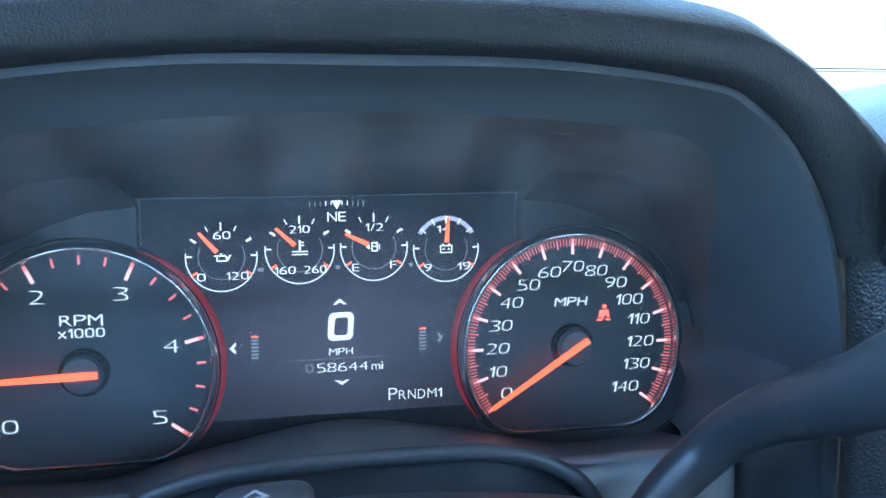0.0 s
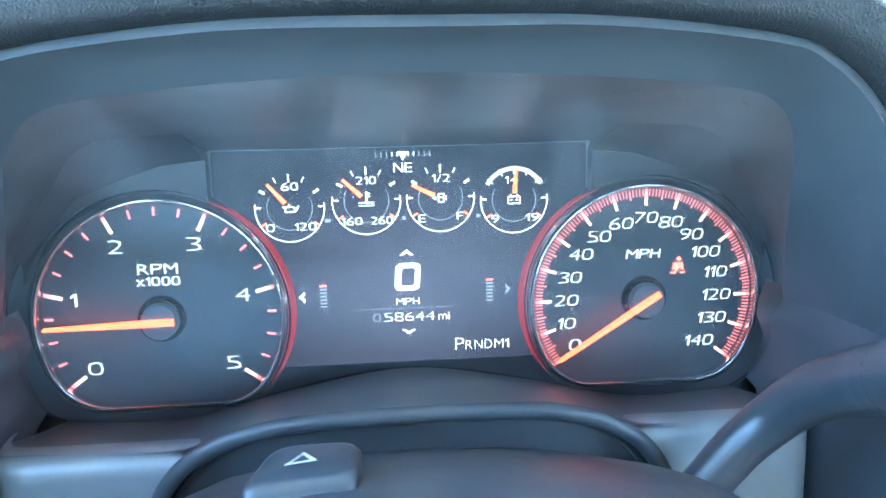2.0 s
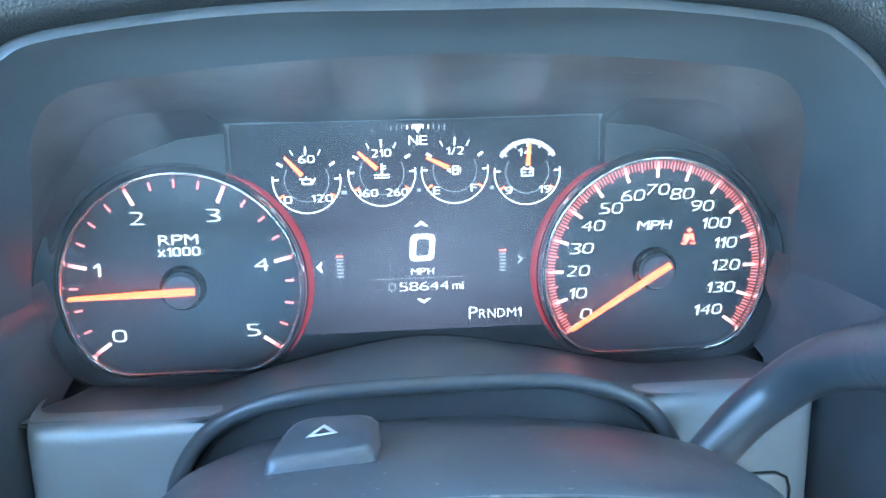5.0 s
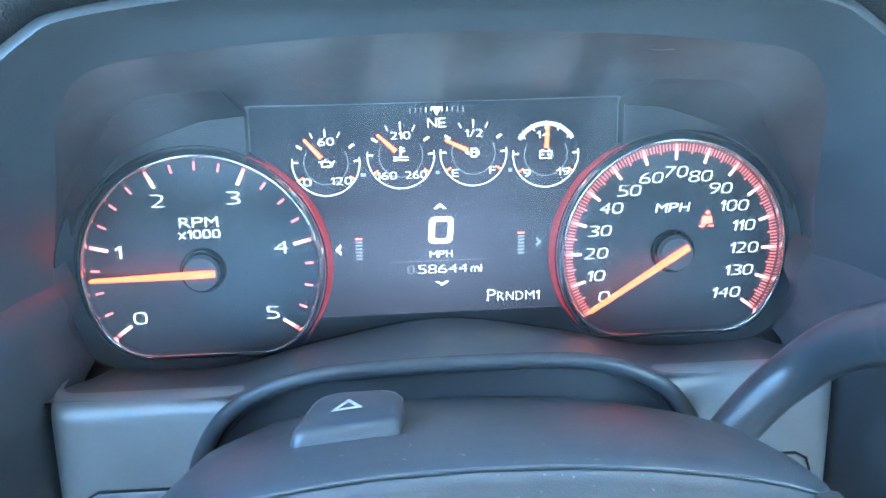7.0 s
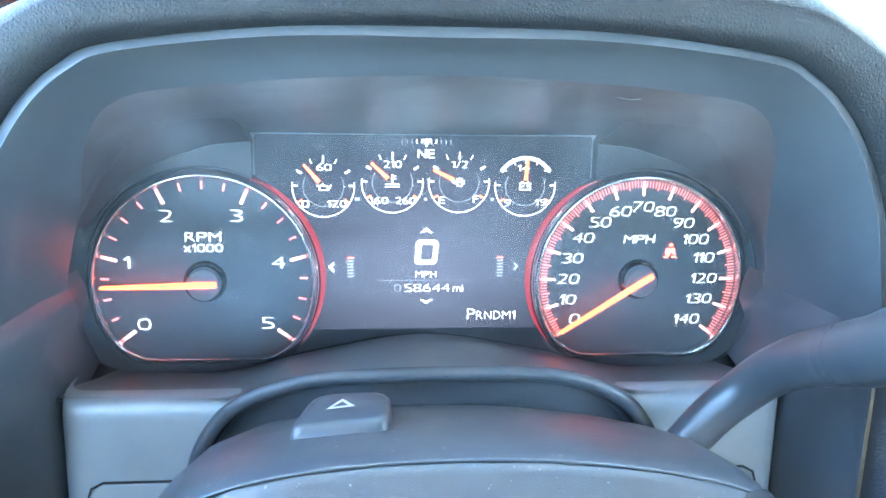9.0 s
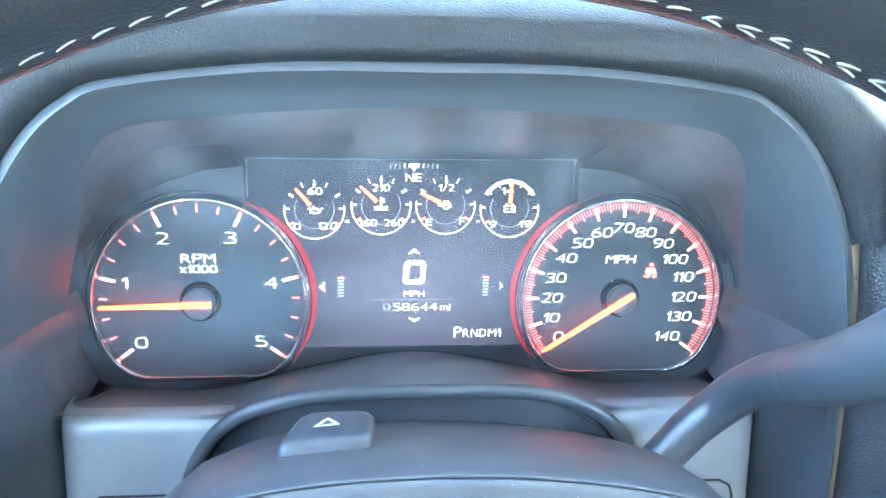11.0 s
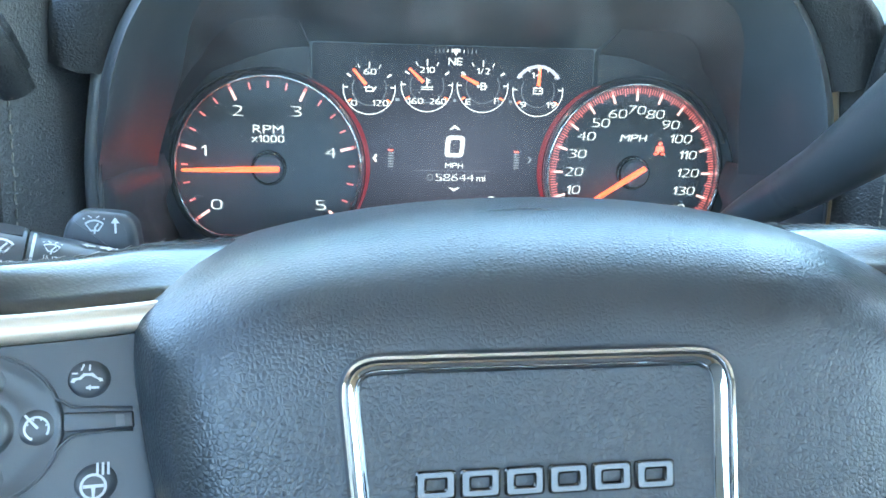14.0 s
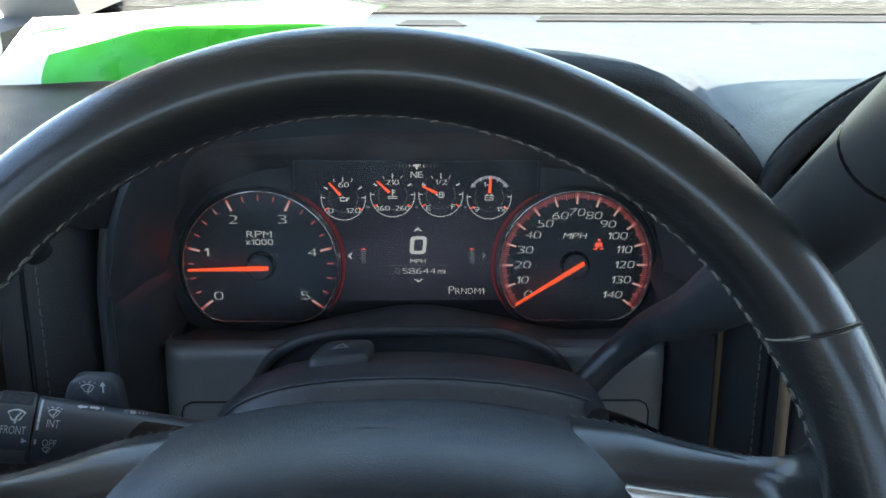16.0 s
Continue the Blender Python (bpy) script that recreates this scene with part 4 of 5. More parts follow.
ARCH = curve([(-118, -79, -120), (-114.6, -79.5, -93), (-110.6, -80, -77.5), (-100.4, -80.6, -61), (-86, -82, -50.2), (-67, -83, -43.6), (-45, -83.6, -40.2), (0, -84, -38.8), (46, -83.6, -39.8), (63, -83.2, -42.2), (77, -82.6, -46.4), (92, -81.4, -55), (101.4, -80.6, -65.4), (108.4, -80, -78), (112, -79.4, -93), (115, -79, -120)], 6)
part("arch_trim", tube([p + Vector((0, 0, 0.6)) for p in ARCH], 3.1, 14, flat=1.2), SOFT_PLASTIC, dash, "rolled black lip over the steering column", smooth=80)
INNER = [p + Vector((-0.042 * (p.x + 2), 7, -4.2 - 0.6 * max(0.0, (-60 - p.z) / 30))) for p in ARCH]
part("arch_lip", tube(INNER, 1.1, 8), SOFT_PLASTIC, dash, smooth=80)
# sheet closing the arch, its near-black colour standing in for the darkness beneath
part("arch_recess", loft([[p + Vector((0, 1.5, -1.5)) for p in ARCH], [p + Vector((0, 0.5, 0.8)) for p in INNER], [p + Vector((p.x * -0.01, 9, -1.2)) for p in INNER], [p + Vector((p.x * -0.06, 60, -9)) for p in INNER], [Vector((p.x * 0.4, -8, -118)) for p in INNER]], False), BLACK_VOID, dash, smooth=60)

# leather cheek panels beside the surround
for s in (-1, 1):
    cols = [(196, -100), (206, -120), (213, -135), (221, -149), (226, -155), (233, -163), (236, -172)] if s < 0 else [(196, -100), (203, -113), (212, -122), (220, -128), (224, -133), (229, -144), (231, -160)]
    rows = [[(s * x, y, z) for x, y in cols] for z in (78, 40, 0, -60, -130, -230)]
    part("cheek_panel", loft(rows, False), DASH_LEATHER, dash, "black leather cheek panel", smooth=60)
    stitches([Vector((-221.4, -150.2, z) if s < 0 else (219.4, -128.2, z)) for z in (66, 20, -40, -120, -200)], dash, 6.2, 4.6, 0.5, THREAD, 0.0, normal=(0, -1, 0), seed=3)
    part("cheek_piping", tube([(-227, -156.4, z) if s < 0 else (224, -133, z) for z in (72, 0, -220)], 1.6, 8), PAD_LEATHER, dash)
roll = curve([(-219, -150, 44), (-224, -160, 62), (-232, -166, 74), (-246, -168, 83), (-270, -168, 89.5), (-308, -168, 94.5), (-360, -168, 97), (-430, -168, 98)], 7)
part("vent_band", tube([p + Vector((4, -7, -9)) if p.x > -240 else p + Vector((0, -7, -9)) for p in roll], 8.0, 14), PAD_LEATHER, dash, "lower padded leather roll", smooth=80)
part("vent_piping", tube([p + Vector((0, 4, 8.2)) for p in roll], 1.4, 8), PAD_LEATHER, dash)
part("vent_pad", tube(roll, 8.0, 14), PAD_LEATHER, dash, "padded leather roll over the air vent", smooth=80)
stitches([p + Vector((0, -2.2, 7.6)) for p in roll[6:]], dash, 5.4, 4.0, 0.5, THREAD, 0.2, normal=(0, -0.3, 1), seed=4)
roll = curve([(207, -132, 40), (208, -142, 66), (214, -146, 86), (232, -148, 107), (256, -149, 124), (290, -149, 138), (350, -149, 146), (480, -149, 149)], 7)
part("stack_pad", tube(roll, 7.0, 14), PAD_LEATHER, dash, "padded leather roll over the centre stack", smooth=80)
part("stack_piping", tube([p + Vector((-3.6, 3, 6.4)) for p in roll[2:]], 1.2, 8), PAD_LEATHER, dash)
stitches([p + Vector((-1.5, -1, 7.0)) for p in roll[3:]], dash, 5.4, 4.2, 0.6, THREAD, 0.2, normal=(-0.3, -0.2, 1), seed=5)
rows = [[(x, y + 0.0 * x, z) for x, y in ((226, -146), (232, -156), (256, -162), (520, -170), (1180, -170))] for z in (130, 60, 0, -80, -230)]
for r in (rows[0],):
    for k, z in enumerate((84, 96, 116, 144, 144)):
        r[k] = (r[k][0], r[k][1], z)
part("stack_face", loft(rows, False), SOFT_PLASTIC, dash, "black centre stack face", smooth=60)
# same painted tan reflection along the stack's edge
part("stack_strip", tube(curve([(222, -154, 78), (224, -157, 40), (225, -158, -60), (226, -156, -220)], 5), 3.6, 10), TAUPE_REFLECTION, dash, "satin edge strip coloured taupe for a tan reflection", smooth=80)

# ---- side air vent ----
vent = thing("air_vent", (-272, -165, -100), "black side air vent with upright slats in a satin silver surround", "air vent")
fr_out = [(-430, 90), (-300, 88), (-262, 83), (-246, 76), (-239, 64), (-238, 30), (-243, -50), (-262, -110), (-300, -230), (-430, -230)]
outer = resample([(x, z, 0) for x, z in rounded(fr_out, 12)], 72, True)
innr = resample([(x, z, 0) for x, z in rounded([(-318, 52), (-250, 56), (-244, 40), (-254, -70), (-272, -100), (-310, -108)], 8)], 72, True)
k0 = min(range(72), key=lambda k: (outer[k] - Vector((-246, 76, 0))).length)
k1 = min(range(72), key=lambda k: (innr[k] - Vector((-246, 54, 0))).length)
outer, innr = outer[k0:] + outer[:k0], innr[k1:] + innr[:k1]
if (outer[5] - outer[0]).dot(innr[5] - innr[0]) < 0:
    innr = [innr[0]] + innr[:0:-1]
lo = [[Vector((p.x, -160, p.y)) for p in outer], [Vector((p.x, -170, p.y)) for p in outer]]
lo += [[Vector((p.x, -172, p.y)) for p in (o.lerp(i, 0.85) for o, i in zip(outer, innr))], [Vector((p.x, -169, p.y)) for p in innr], [Vector((p.x, -140, p.y)) for p in innr]]
part("surround", loft(lo), SILVER, vent, "satin silver surround", smooth=50)
part("backing", prism([(p.x, p.y) for p in innr], -142, -138), BLACK_VOID, vent)
for k, x in enumerate((-302, -288, -274, -260)):
    part("slat", loft([[(x - 1.2, -166, 50), (x - 1.2, -166, -98)], [(x - 0.6, -167.5, 50), (x - 0.6, -167.5, -98)], [(x + 3.0, -160, 50), (x + 3.0, -160, -98)], [(x + 6, -146, 50), (x + 6, -146, -98)], [(x + 4.6, -146, 50), (x + 4.6, -146, -98)], [(x - 1.2, -164, 50), (x - 1.2, -164, -98)]], False), SOFT_PLASTIC, vent)
part("thumb_tab", prism(rounded([(-284, -28), (-276, -28), (-276, -14), (-284, -14)], 2), -172, -160, 1.5), CHROME, vent, "bright thumb tab")

# ---- steering column with its hazard switch ----
column = thing("steering_column", (-5, -160, -90), "dusty black plastic steering column shroud under the gauges", "steering column")
profile = [(0, 0), (28, -0.8), (52, -3.2), (74, -7.5), (92, -15), (103, -25), (109, -40), (111, -70), (100, -105), (60, -125), (0, -130)]
square = [(0, 0), (28, -0.8), (52, -3), (74, -6.2), (92, -10.2), (104, -14.2), (109.5, -17.5), (112, -24), (112, -70), (60, -125), (0, -130)]
loops = []
for y, zt, k in ((-40, -72, 0.95), (-70, -60, 0.97), (-90, -51, 0.98), (-110, -43, 0.99), (-130, -35.6, 1.0), (-150, -29.2, 1.0), (-180, -21.8, 1.0), (-203, -17.8, 0.99), (-211, -17.8, 0.975), (-214.5, -18.6, 0.965), (-217.5, -20.6, 0.955), (-226, -26.4, 0.925), (-232, -30.2, 0.905), (-248, -36.6, 0.88), (-282, -44, 0.84), (-320, -55, 0.78)):
    right = [Vector((x * k - 5, y, zt + z)) for x, z in square]
    left = [Vector((-x * k - 5, y, zt + z)) for x, z in profile]
    loops.append(right + list(reversed(left[1:-1])))
part("shroud", loft(loops, True, True), COLUMN_PLASTIC, column, "dusty black plastic shroud", smooth=55)
# added bead of paler plastic draws the highlight along the shroud's front crease
ridge = [Vector((-5 + k * x * 0.968, -213.2, -18.0 + z)) for k, half in ((-1, list(reversed(profile[1:6]))), (1, square[0:7])) for x, z in half]
part("highlight_bead", tube(curve(ridge, 4), 0.75, 8), SOFT_PLASTIC, column, smooth=80)
hz = [[(-62.2, -178.6, -31), (-25.4, -181, -26.6), (-23.0, -149, -34), (-52, -143, -38)], [(-62.0, -178.4, -25.9), (-25.6, -180.8, -21.9), (-23.2, -149.6, -21.0), (-52.6, -144, -23.8)], [(-61.2, -176.4, -22.8), (-26.4, -178.8, -19.0), (-24.4, -151.4, -19.2), (-52.6, -146.4, -21.8)], [(-59.0, -173.8, -21.6), (-28.4, -175.8, -18.2), (-26.4, -154.2, -18.2), (-51.4, -149.4, -20.6)]]
loops = []
for q in hz:
    flat = [Vector(p) for p in q]
    out = []
    for i in range(4):
        p, a, b = flat[i], flat[i - 1], flat[(i + 1) % 4]
        s, e = p + (a - p).normalized() * (5 if i < 2 else 9), p + (b - p).normalized() * (5 if i < 2 else 9)
        out += [s * (1 - t) ** 2 + p * 2 * t * (1 - t) + e * t * t for t in (0, 0.25, 0.5, 0.75, 1)]
    loops.append(out)
hazard = part("hazard_switch", loft(loops, True, True), BUTTON_PLASTIC, column, "black hazard switch", smooth=60)


def on_hazard(u, v):
    """A point on the sloping top of the switch."""
    return Vector((-43 + u, -162.6 + v * 0.95, -19.0 + u * 0.11 + v * 0.035))


bm = bmesh.new()
tri_o, tri_i = [(-5.4, -3.6), (5.4, -3.6), (0.6, 4.4)], [(-2.9, -2.2), (2.9, -2.2), (0.5, 2.0)]
vo, vi = [bm.verts.new(on_hazard(*p)) for p in tri_o], [bm.verts.new(on_hazard(*p)) for p in tri_i]
for i in range(3):
    bm.faces.new((vo[i], vo[(i + 1) % 3], vi[(i + 1) % 3], vi[i]))
part("warning_triangle", bm, PRINT_WHITE, hazard, "white printed warning triangle")
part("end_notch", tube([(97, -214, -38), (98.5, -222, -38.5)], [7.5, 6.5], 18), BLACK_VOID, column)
part("tilt_lever", tube(curve([(96, -150, -66), (112, -176, -60), (126, -196, -58), (136, -206, -60)], 5), [5, 6, 7] + [8] * 12 + [5], 12, flat=0.6), GLOSS_BLACK, column, "small black tilt lever")

# ---- gear lever on the column ----
lever = thing("gear_lever", (100, -108, -84), "black column gear lever with a rounded grip", "gear lever")
stem = curve([(100, -107, -84), (116, -104, -66), (129, -103, -52), (140.4, -106, -40), (148, -115, -28), (152.4, -130, -17.5), (154, -148.5, -8.6), (153.6, -166, -1.2)], 6)
part("stem", tube(stem, [9.6 + 3.6 * (k / (len(stem) - 1)) ** 1.6 for k in range(len(stem))], 20), LEVER_PLASTIC, lever, smooth=80)
grip = curve([(153.8, -158, -4.6), (153.4, -184, 7), (156.6, -214, 24), (160, -240, 41), (164, -266, 60), (170, -306, 91), (175, -352, 129), (181, -400, 168)], 6)
part("grip", tube(grip, [lerp_table(-p.y, [(158, 12.9), (184, 13.4), (205, 15.2), (228, 17.4), (266, 19.6), (306, 20.4), (400, 20.4)]) for p in grip], 24), LEVER_PLASTIC, lever, smooth=80)
part("grip_seam", tube([(174.0, -343, 121.4), (174.2, -344.2, 122.4)], 20.7, 24), GLOSS_BLACK, lever)
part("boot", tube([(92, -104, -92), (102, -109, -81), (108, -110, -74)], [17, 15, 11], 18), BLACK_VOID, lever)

# ---- wiper and signal stalk ----
stalk = thing("wiper_stalk", (-100, -240, -18), "black wiper and turn signal stalk with white printed symbols", "stalk")
A0, A1 = Vector((-214.5, -262.2, -19.6)), Vector((-104.2, -232.2, -45.7))
axis = (A1 - A0).normalized()


def along(mm):
    return A0 + axis * mm * 0.87


def stalk_piece(name, spans, mat=SOFT_PLASTIC, label=""):
    return part(name, tube([along(d) for d, r in spans], [r * 1.05 for d, r in spans], 28), mat, stalk, label, smooth=50)


stalk_piece("end_cap", [(0, 9), (1.2, 11.5), (3, 13.2), (10, 14.6), (15.5, 15.4), (16, 14.6)], BUTTON_PLASTIC)
knob = stalk_piece("wiper_knob", [(16.2, 14.8), (16.6, 15.8), (25, 16.1), (36.4, 15.9), (37, 15.0)], BUTTON_PLASTIC, "ribbed black wiper knob")
stalk_piece("band", [(37.2, 14.9), (37.6, 15.5), (41, 15.4), (41.6, 15.2)], BUTTON_PLASTIC)
body = stalk_piece("body", [(41.6, 15.2), (60, 14.6), (80, 13.6), (100, 12.2), (120, 10.8), (146, 9.5)], BUTTON_PLASTIC)
low = axis.cross(Vector((0, 0, 1))).normalized()
high = low.cross(axis).normalized()
if high.z < 0:
    high = -high
front = -low if (-low).y < 0 else low


def on_stalk(d, ang, r):
    ang = radians(ang + 37)
    return along(d) + (front * math.cos(ang) + high * math.sin(ang)) * r * 1.05


def wrapped(text, d, ang, height, width, r, bold=-0.008):
    bm = lettering(text, 0, 0, height, 0, width, bold)
    for v in bm.verts:
        v.co = on_stalk(d + v.co.x, ang + math.degrees(v.co.z / r), r)
    return bm


def wrapped_shapes(shapes, d, ang, k, r):
    out = []
    for s in shapes:
        b = poly([(x * k, z * k) for x, z in s], 0)
        for v in b.verts:
            v.co = on_stalk(d + v.co.x, ang + math.degrees(v.co.z / r), r)
        out.append(b)
    return merge(*out)


WIPER = [[(-3.9, 1.5), (-3.0, 2.2), (-1.6, 2.8), (0, 3.05), (1.6, 2.8), (3.0, 2.2), (3.9, 1.5), (3.5, 0.9), (2.7, 1.55), (1.4, 2.1), (0, 2.3), (-1.4, 2.1), (-2.7, 1.55), (-3.5, 0.9)], [(-3.9, 1.5), (-3.3, 1.2), (-1.2, -1.3), (-1.8, -1.6)], [(3.9, 1.5), (3.3, 1.2), (1.2, -1.3), (1.8, -1.6)], [(-1.8, -1.6), (-0.9, -1.1), (0.9, -1.1), (1.8, -1.6), (1.2, -1.9), (0.7, -1.7), (-0.7, -1.7), (-1.2, -1.9)], [(-0.5, -2.8), (0.3, -2.8), (0.5, -0.6), (2.0, 1.4), (1.5, 1.8), (-0.2, -0.4)]]
WASHER = WIPER + [[(-2.6, 4.4), (-2.0, 4.6), (-0.6, 3.7), (-1.0, 3.3)], [(2.6, 4.4), (2.0, 4.6), (0.6, 3.7), (1.0, 3.3)], bar(-4.4, 3.0, -3.7, 3.6), bar(3.7, 3.0, 4.4, 3.6)]
ARROWS = [[(-6.6, 0), (-4.2, 1.8), (-4.2, 0.8), (-1.2, 0.8), (-1.2, -0.8), (-4.2, -0.8), (-4.2, -1.8)], [(6.0, 0), (3.6, 1.8), (3.6, 0.8), (0.4, 0.8), (0.4, -0.8), (3.6, -0.8), (3.6, -1.8)], bar(7.0, -1.6, 7.6, 1.6)]
LIGHTS = [bar(-5.4, 0.9, -2.6, 1.3), bar(-5.4, -0.2, -2.6, 0.2), bar(-5.4, -1.3, -2.6, -0.9), [(-2, 1.6), (0.6, 1.4), (1.4, 0), (0.6, -1.4), (-2, -1.6)], bar(3.0, -0.8, 3.5, 1.2), bar(5.0, -1.2, 5.5, 0.8), bar(7.0, -1.2, 7.5, 1.0)]
part("knob_symbol", wrapped_shapes(WIPER, 28, 6, 1.2, 16.2), PRINT_WHITE, stalk)
part("knob_word", wrapped("FRONT", 27.8, -16, 3.6, 12.5, 16.2), PRINT_WHITE, stalk)
part("knob_mark", wrapped_shapes([[(-1.6, 1.4), (-1.6, -1.4), (1.6, 0)]], 34, -32, 0.9, 16.2), PRINT_WHITE, stalk)
for k, (a0, h) in enumerate(((44, 2.4), (38, 4.0), (28, 4.4), (17, 4.4), (5, 4.4), (-8, 4.0), (-33, 3.0))):
    part("band_mark", wrapped_shapes([bar(-0.6, -h * 0.38, 0.6, h * 0.38)], 39.4, a0, 1.0, 15.6), PRINT_WHITE, stalk)
part("body_symbol", wrapped_shapes(WASHER, 46.4, 17, 0.85, 15.35), PRINT_WHITE, stalk)
part("body_word", wrapped("INT", 47, -1, 3.6, 6.4, 15.35), PRINT_WHITE, stalk)
part("body_word", wrapped("OFF", 46.6, -34, 3.2, 7.2, 15.35), PRINT_WHITE, stalk)
part("body_symbol", wrapped_shapes(WIPER, 45.6, -48, 0.62, 15.35), PRINT_WHITE, stalk)
part("turn_symbol", wrapped_shapes(ARROWS, 64, 40, 1.0, 14.9), PRINT_WHITE, stalk)
part("lamp_symbol", wrapped_shapes(LIGHTS, 88, 45, 1.0, 13.4), PRINT_WHITE, stalk)
for k in range(26):
    a0 = 30 + k * 3.2
    part("grip_rib", tube([on_stalk(18.5, a0, 16.0), on_stalk(35, a0, 16.1)], 0.45, 5), BUTTON_PLASTIC, knob)
    a1 = -52 - k * 3.2
    part("grip_rib", tube([on_stalk(18.5, a1, 16.0), on_stalk(35, a1, 16.1)], 0.45, 5), BUTTON_PLASTIC, knob)
o = rounded([(-177, -27), (-144.6, -29), (-147, -10), (-151, -6.6), (-167.6, -5.4), (-172.6, -10.5)], 4)
tab = part("washer_tab", prism([(x, z) for x, z in o], -241, -232, 3), BUTTON_PLASTIC, stalk, "black washer tab")
part("washer_symbol", merge(*[poly([(-161.6 + x * 0.9, -11.4 + z * 0.95) for x, z in s], -241.3) for s in WASHER], poly([(-154.4, -13.8), (-153.6, -13.8), (-153.6, -10), (-152.4, -10), (-154, -7.6), (-155.6, -10), (-154.4, -10)], -241.3)), PRINT_WHITE, tab)
rows = []
for k in range(25):
    d = 84 + 62 * k / 24
    top = -58 + 82 * math.sqrt(min(1.0, (k + 0.3) / 4))
    rows.append([on_stalk(d, -60 + (top + 60) * j / 12, lerp_table(d, [(41.6, 15.2), (60, 14.6), (80, 13.6), (100, 12.2), (120, 10.8), (146, 9.5)]) + 0.15) for j in range(13)])
part("scoop", loft(rows, False), GLOSS_BLACK, stalk, "glossy black hollow", smooth=80)

# ---- steering wheel ----
wheel = thing("steering_wheel", (-14.5, -396, -15), "black leather steering wheel with grey stitching and silver spoke trims", "steering wheel")
wn_ = Vector((-0.0136, -math.cos(radians(19.4)), math.sin(radians(19.4)))).normalized()
wx = Vector((1, 0, 0))
wx = (wx - wn_ * wx.dot(wn_)).normalized()
wz = wx.cross(-wn_).normalized()
wturn = radians(1.65)
wx, wz = wx * math.cos(wturn) + wz * math.sin(wturn), wz * math.cos(wturn) - wx * math.sin(wturn)
WM = Matrix.Translation((-14.5, -396.4, -15.2)) @ Matrix((wx, -wn_, wz)).transposed().to_4x4()
RR, RA, RB = 174.3, 17.1, 17.1


def dish(u):
    """How far the spoke's face lies behind the rim's middle plane, at a distance u from the hub."""
    if u <= 150:
        return 35.6 - 0.39 * (u - 108)
    k = (u - 150) / 16
    return 19.2 - 6 * k - 30 * k**1.7


def rim_point(a, b, grow=0.0):
    """On the rim: a round the wheel, b round the grip (0 outwards, 90 to the driver)."""
    c = math.cos(radians(b))
    r = RR + (RA + grow) * c * (0.84 if c < 0 else 1.0)
    y = -(RB + grow) * math.sin(radians(b))
    side = a % 360 if 90 <= a % 360 <= 270 else (180 - a) % 360
    w = min(1.0, max(0.0, min((side - 169) / 7, (212 - side) / 8)))
    if w and r < 172:
        y += w * (max(y, dish(abs(r * math.cos(radians(a)) + 1)) + 1.6) - y)
    return Vector((r * math.cos(radians(a)), y, r * math.sin(radians(a))))


part("rim", loft([[rim_point(a, b * 10) for b in range(36)] for a in range(0, 362, 2)]), RIM_LEATHER, wheel, "worn black leather rim", local=WM, smooth=80)
for a, slant in ((25.4, 0.023), (158.4, -0.025), (232, 0.0), (308, 0.0)):
    def seam_angle(b):
        return a + slant * (min(abs(b), 360 - abs(b)) - 20)

    part("rim_seam", loft([[rim_point(seam_angle(b * 15) + d, b * 15, g) for b in range(24)] for d, g in ((-0.6, -0.4), (-0.34, 0.22), (-0.15, 0.1), (0, -0.5), (0.15, 0.1), (0.34, 0.22), (0.6, -0.4))]), RIM_LEATHER, wheel, local=WM, smooth=80)
    part("seam_gap", tube([rim_point(seam_angle(b), b, -0.05) for b in range(-60, 181, 6)], 0.42, 6), BLACK_VOID, wheel, local=WM, smooth=80)
    if slant:
        part("seam_thread", tube([rim_point(seam_angle(b) + 0.1, b, 0.05) for b in range(112, 178, 6)], 0.4, 6), THREAD, wheel, local=WM, smooth=80)


# the stitched ridge along the top of a spoke (distance from the hub, depth, height), from the rim to the pad
RIDGE = [(178, 2, 66), (170, 4, 57), (163, 8, 48.5), (159.5, 14, 39.6), (155.6, 22, 34.6), (147.5, 33.5, 32.6), (135.5, 46, 34.2), (122, 58, 37.2), (108, 68, 41.4), (95, 77, 43.4), (84, 82, 45)]
TRIM_TOP = [(84, 24.3), (108, 21.6), (129, 19.2), (142, 18.0), (154, 15.8), (162, 13.2), (178, 11)]


def spoke_loops(right):
    out = []
    for u, yr, zr in curve([Vector(p) for p in RIDGE], 3):
        x = u - 1 if right else -u - 1
        zt = lerp_table(u, TRIM_TOP)
        yt = min(dish(min(u, 165)) + 2.5, yr - 2)
        ring = [(yt + 3, -62), (yt + 2, -25), (yt + 1.6, zt - 8), (yt + 0.6, zt - 2)]
        a, b = Vector((yt + 0.4, zt + 1.5)), Vector((yr - 1.6, zr - 0.9))
        lift = Vector((-(b - a).y, (b - a).x)).normalized()
        for t in (0.0, 0.12, 0.26, 0.42, 0.58, 0.74, 0.88, 1.0):
            q = a.lerp(b, t) + lift * 3.4 * math.sin(math.pi * t**1.3)
            ring.append((q.x, q.y))
        ring += [(yr, zr), (yr + 2.5, zr - 0.6), (yr + 6, zr - 4), (yr + 9, zr - 14), (yr + 9, -62)]
        out.append([Vector((x, y, z)) for y, z in ring])
    return out


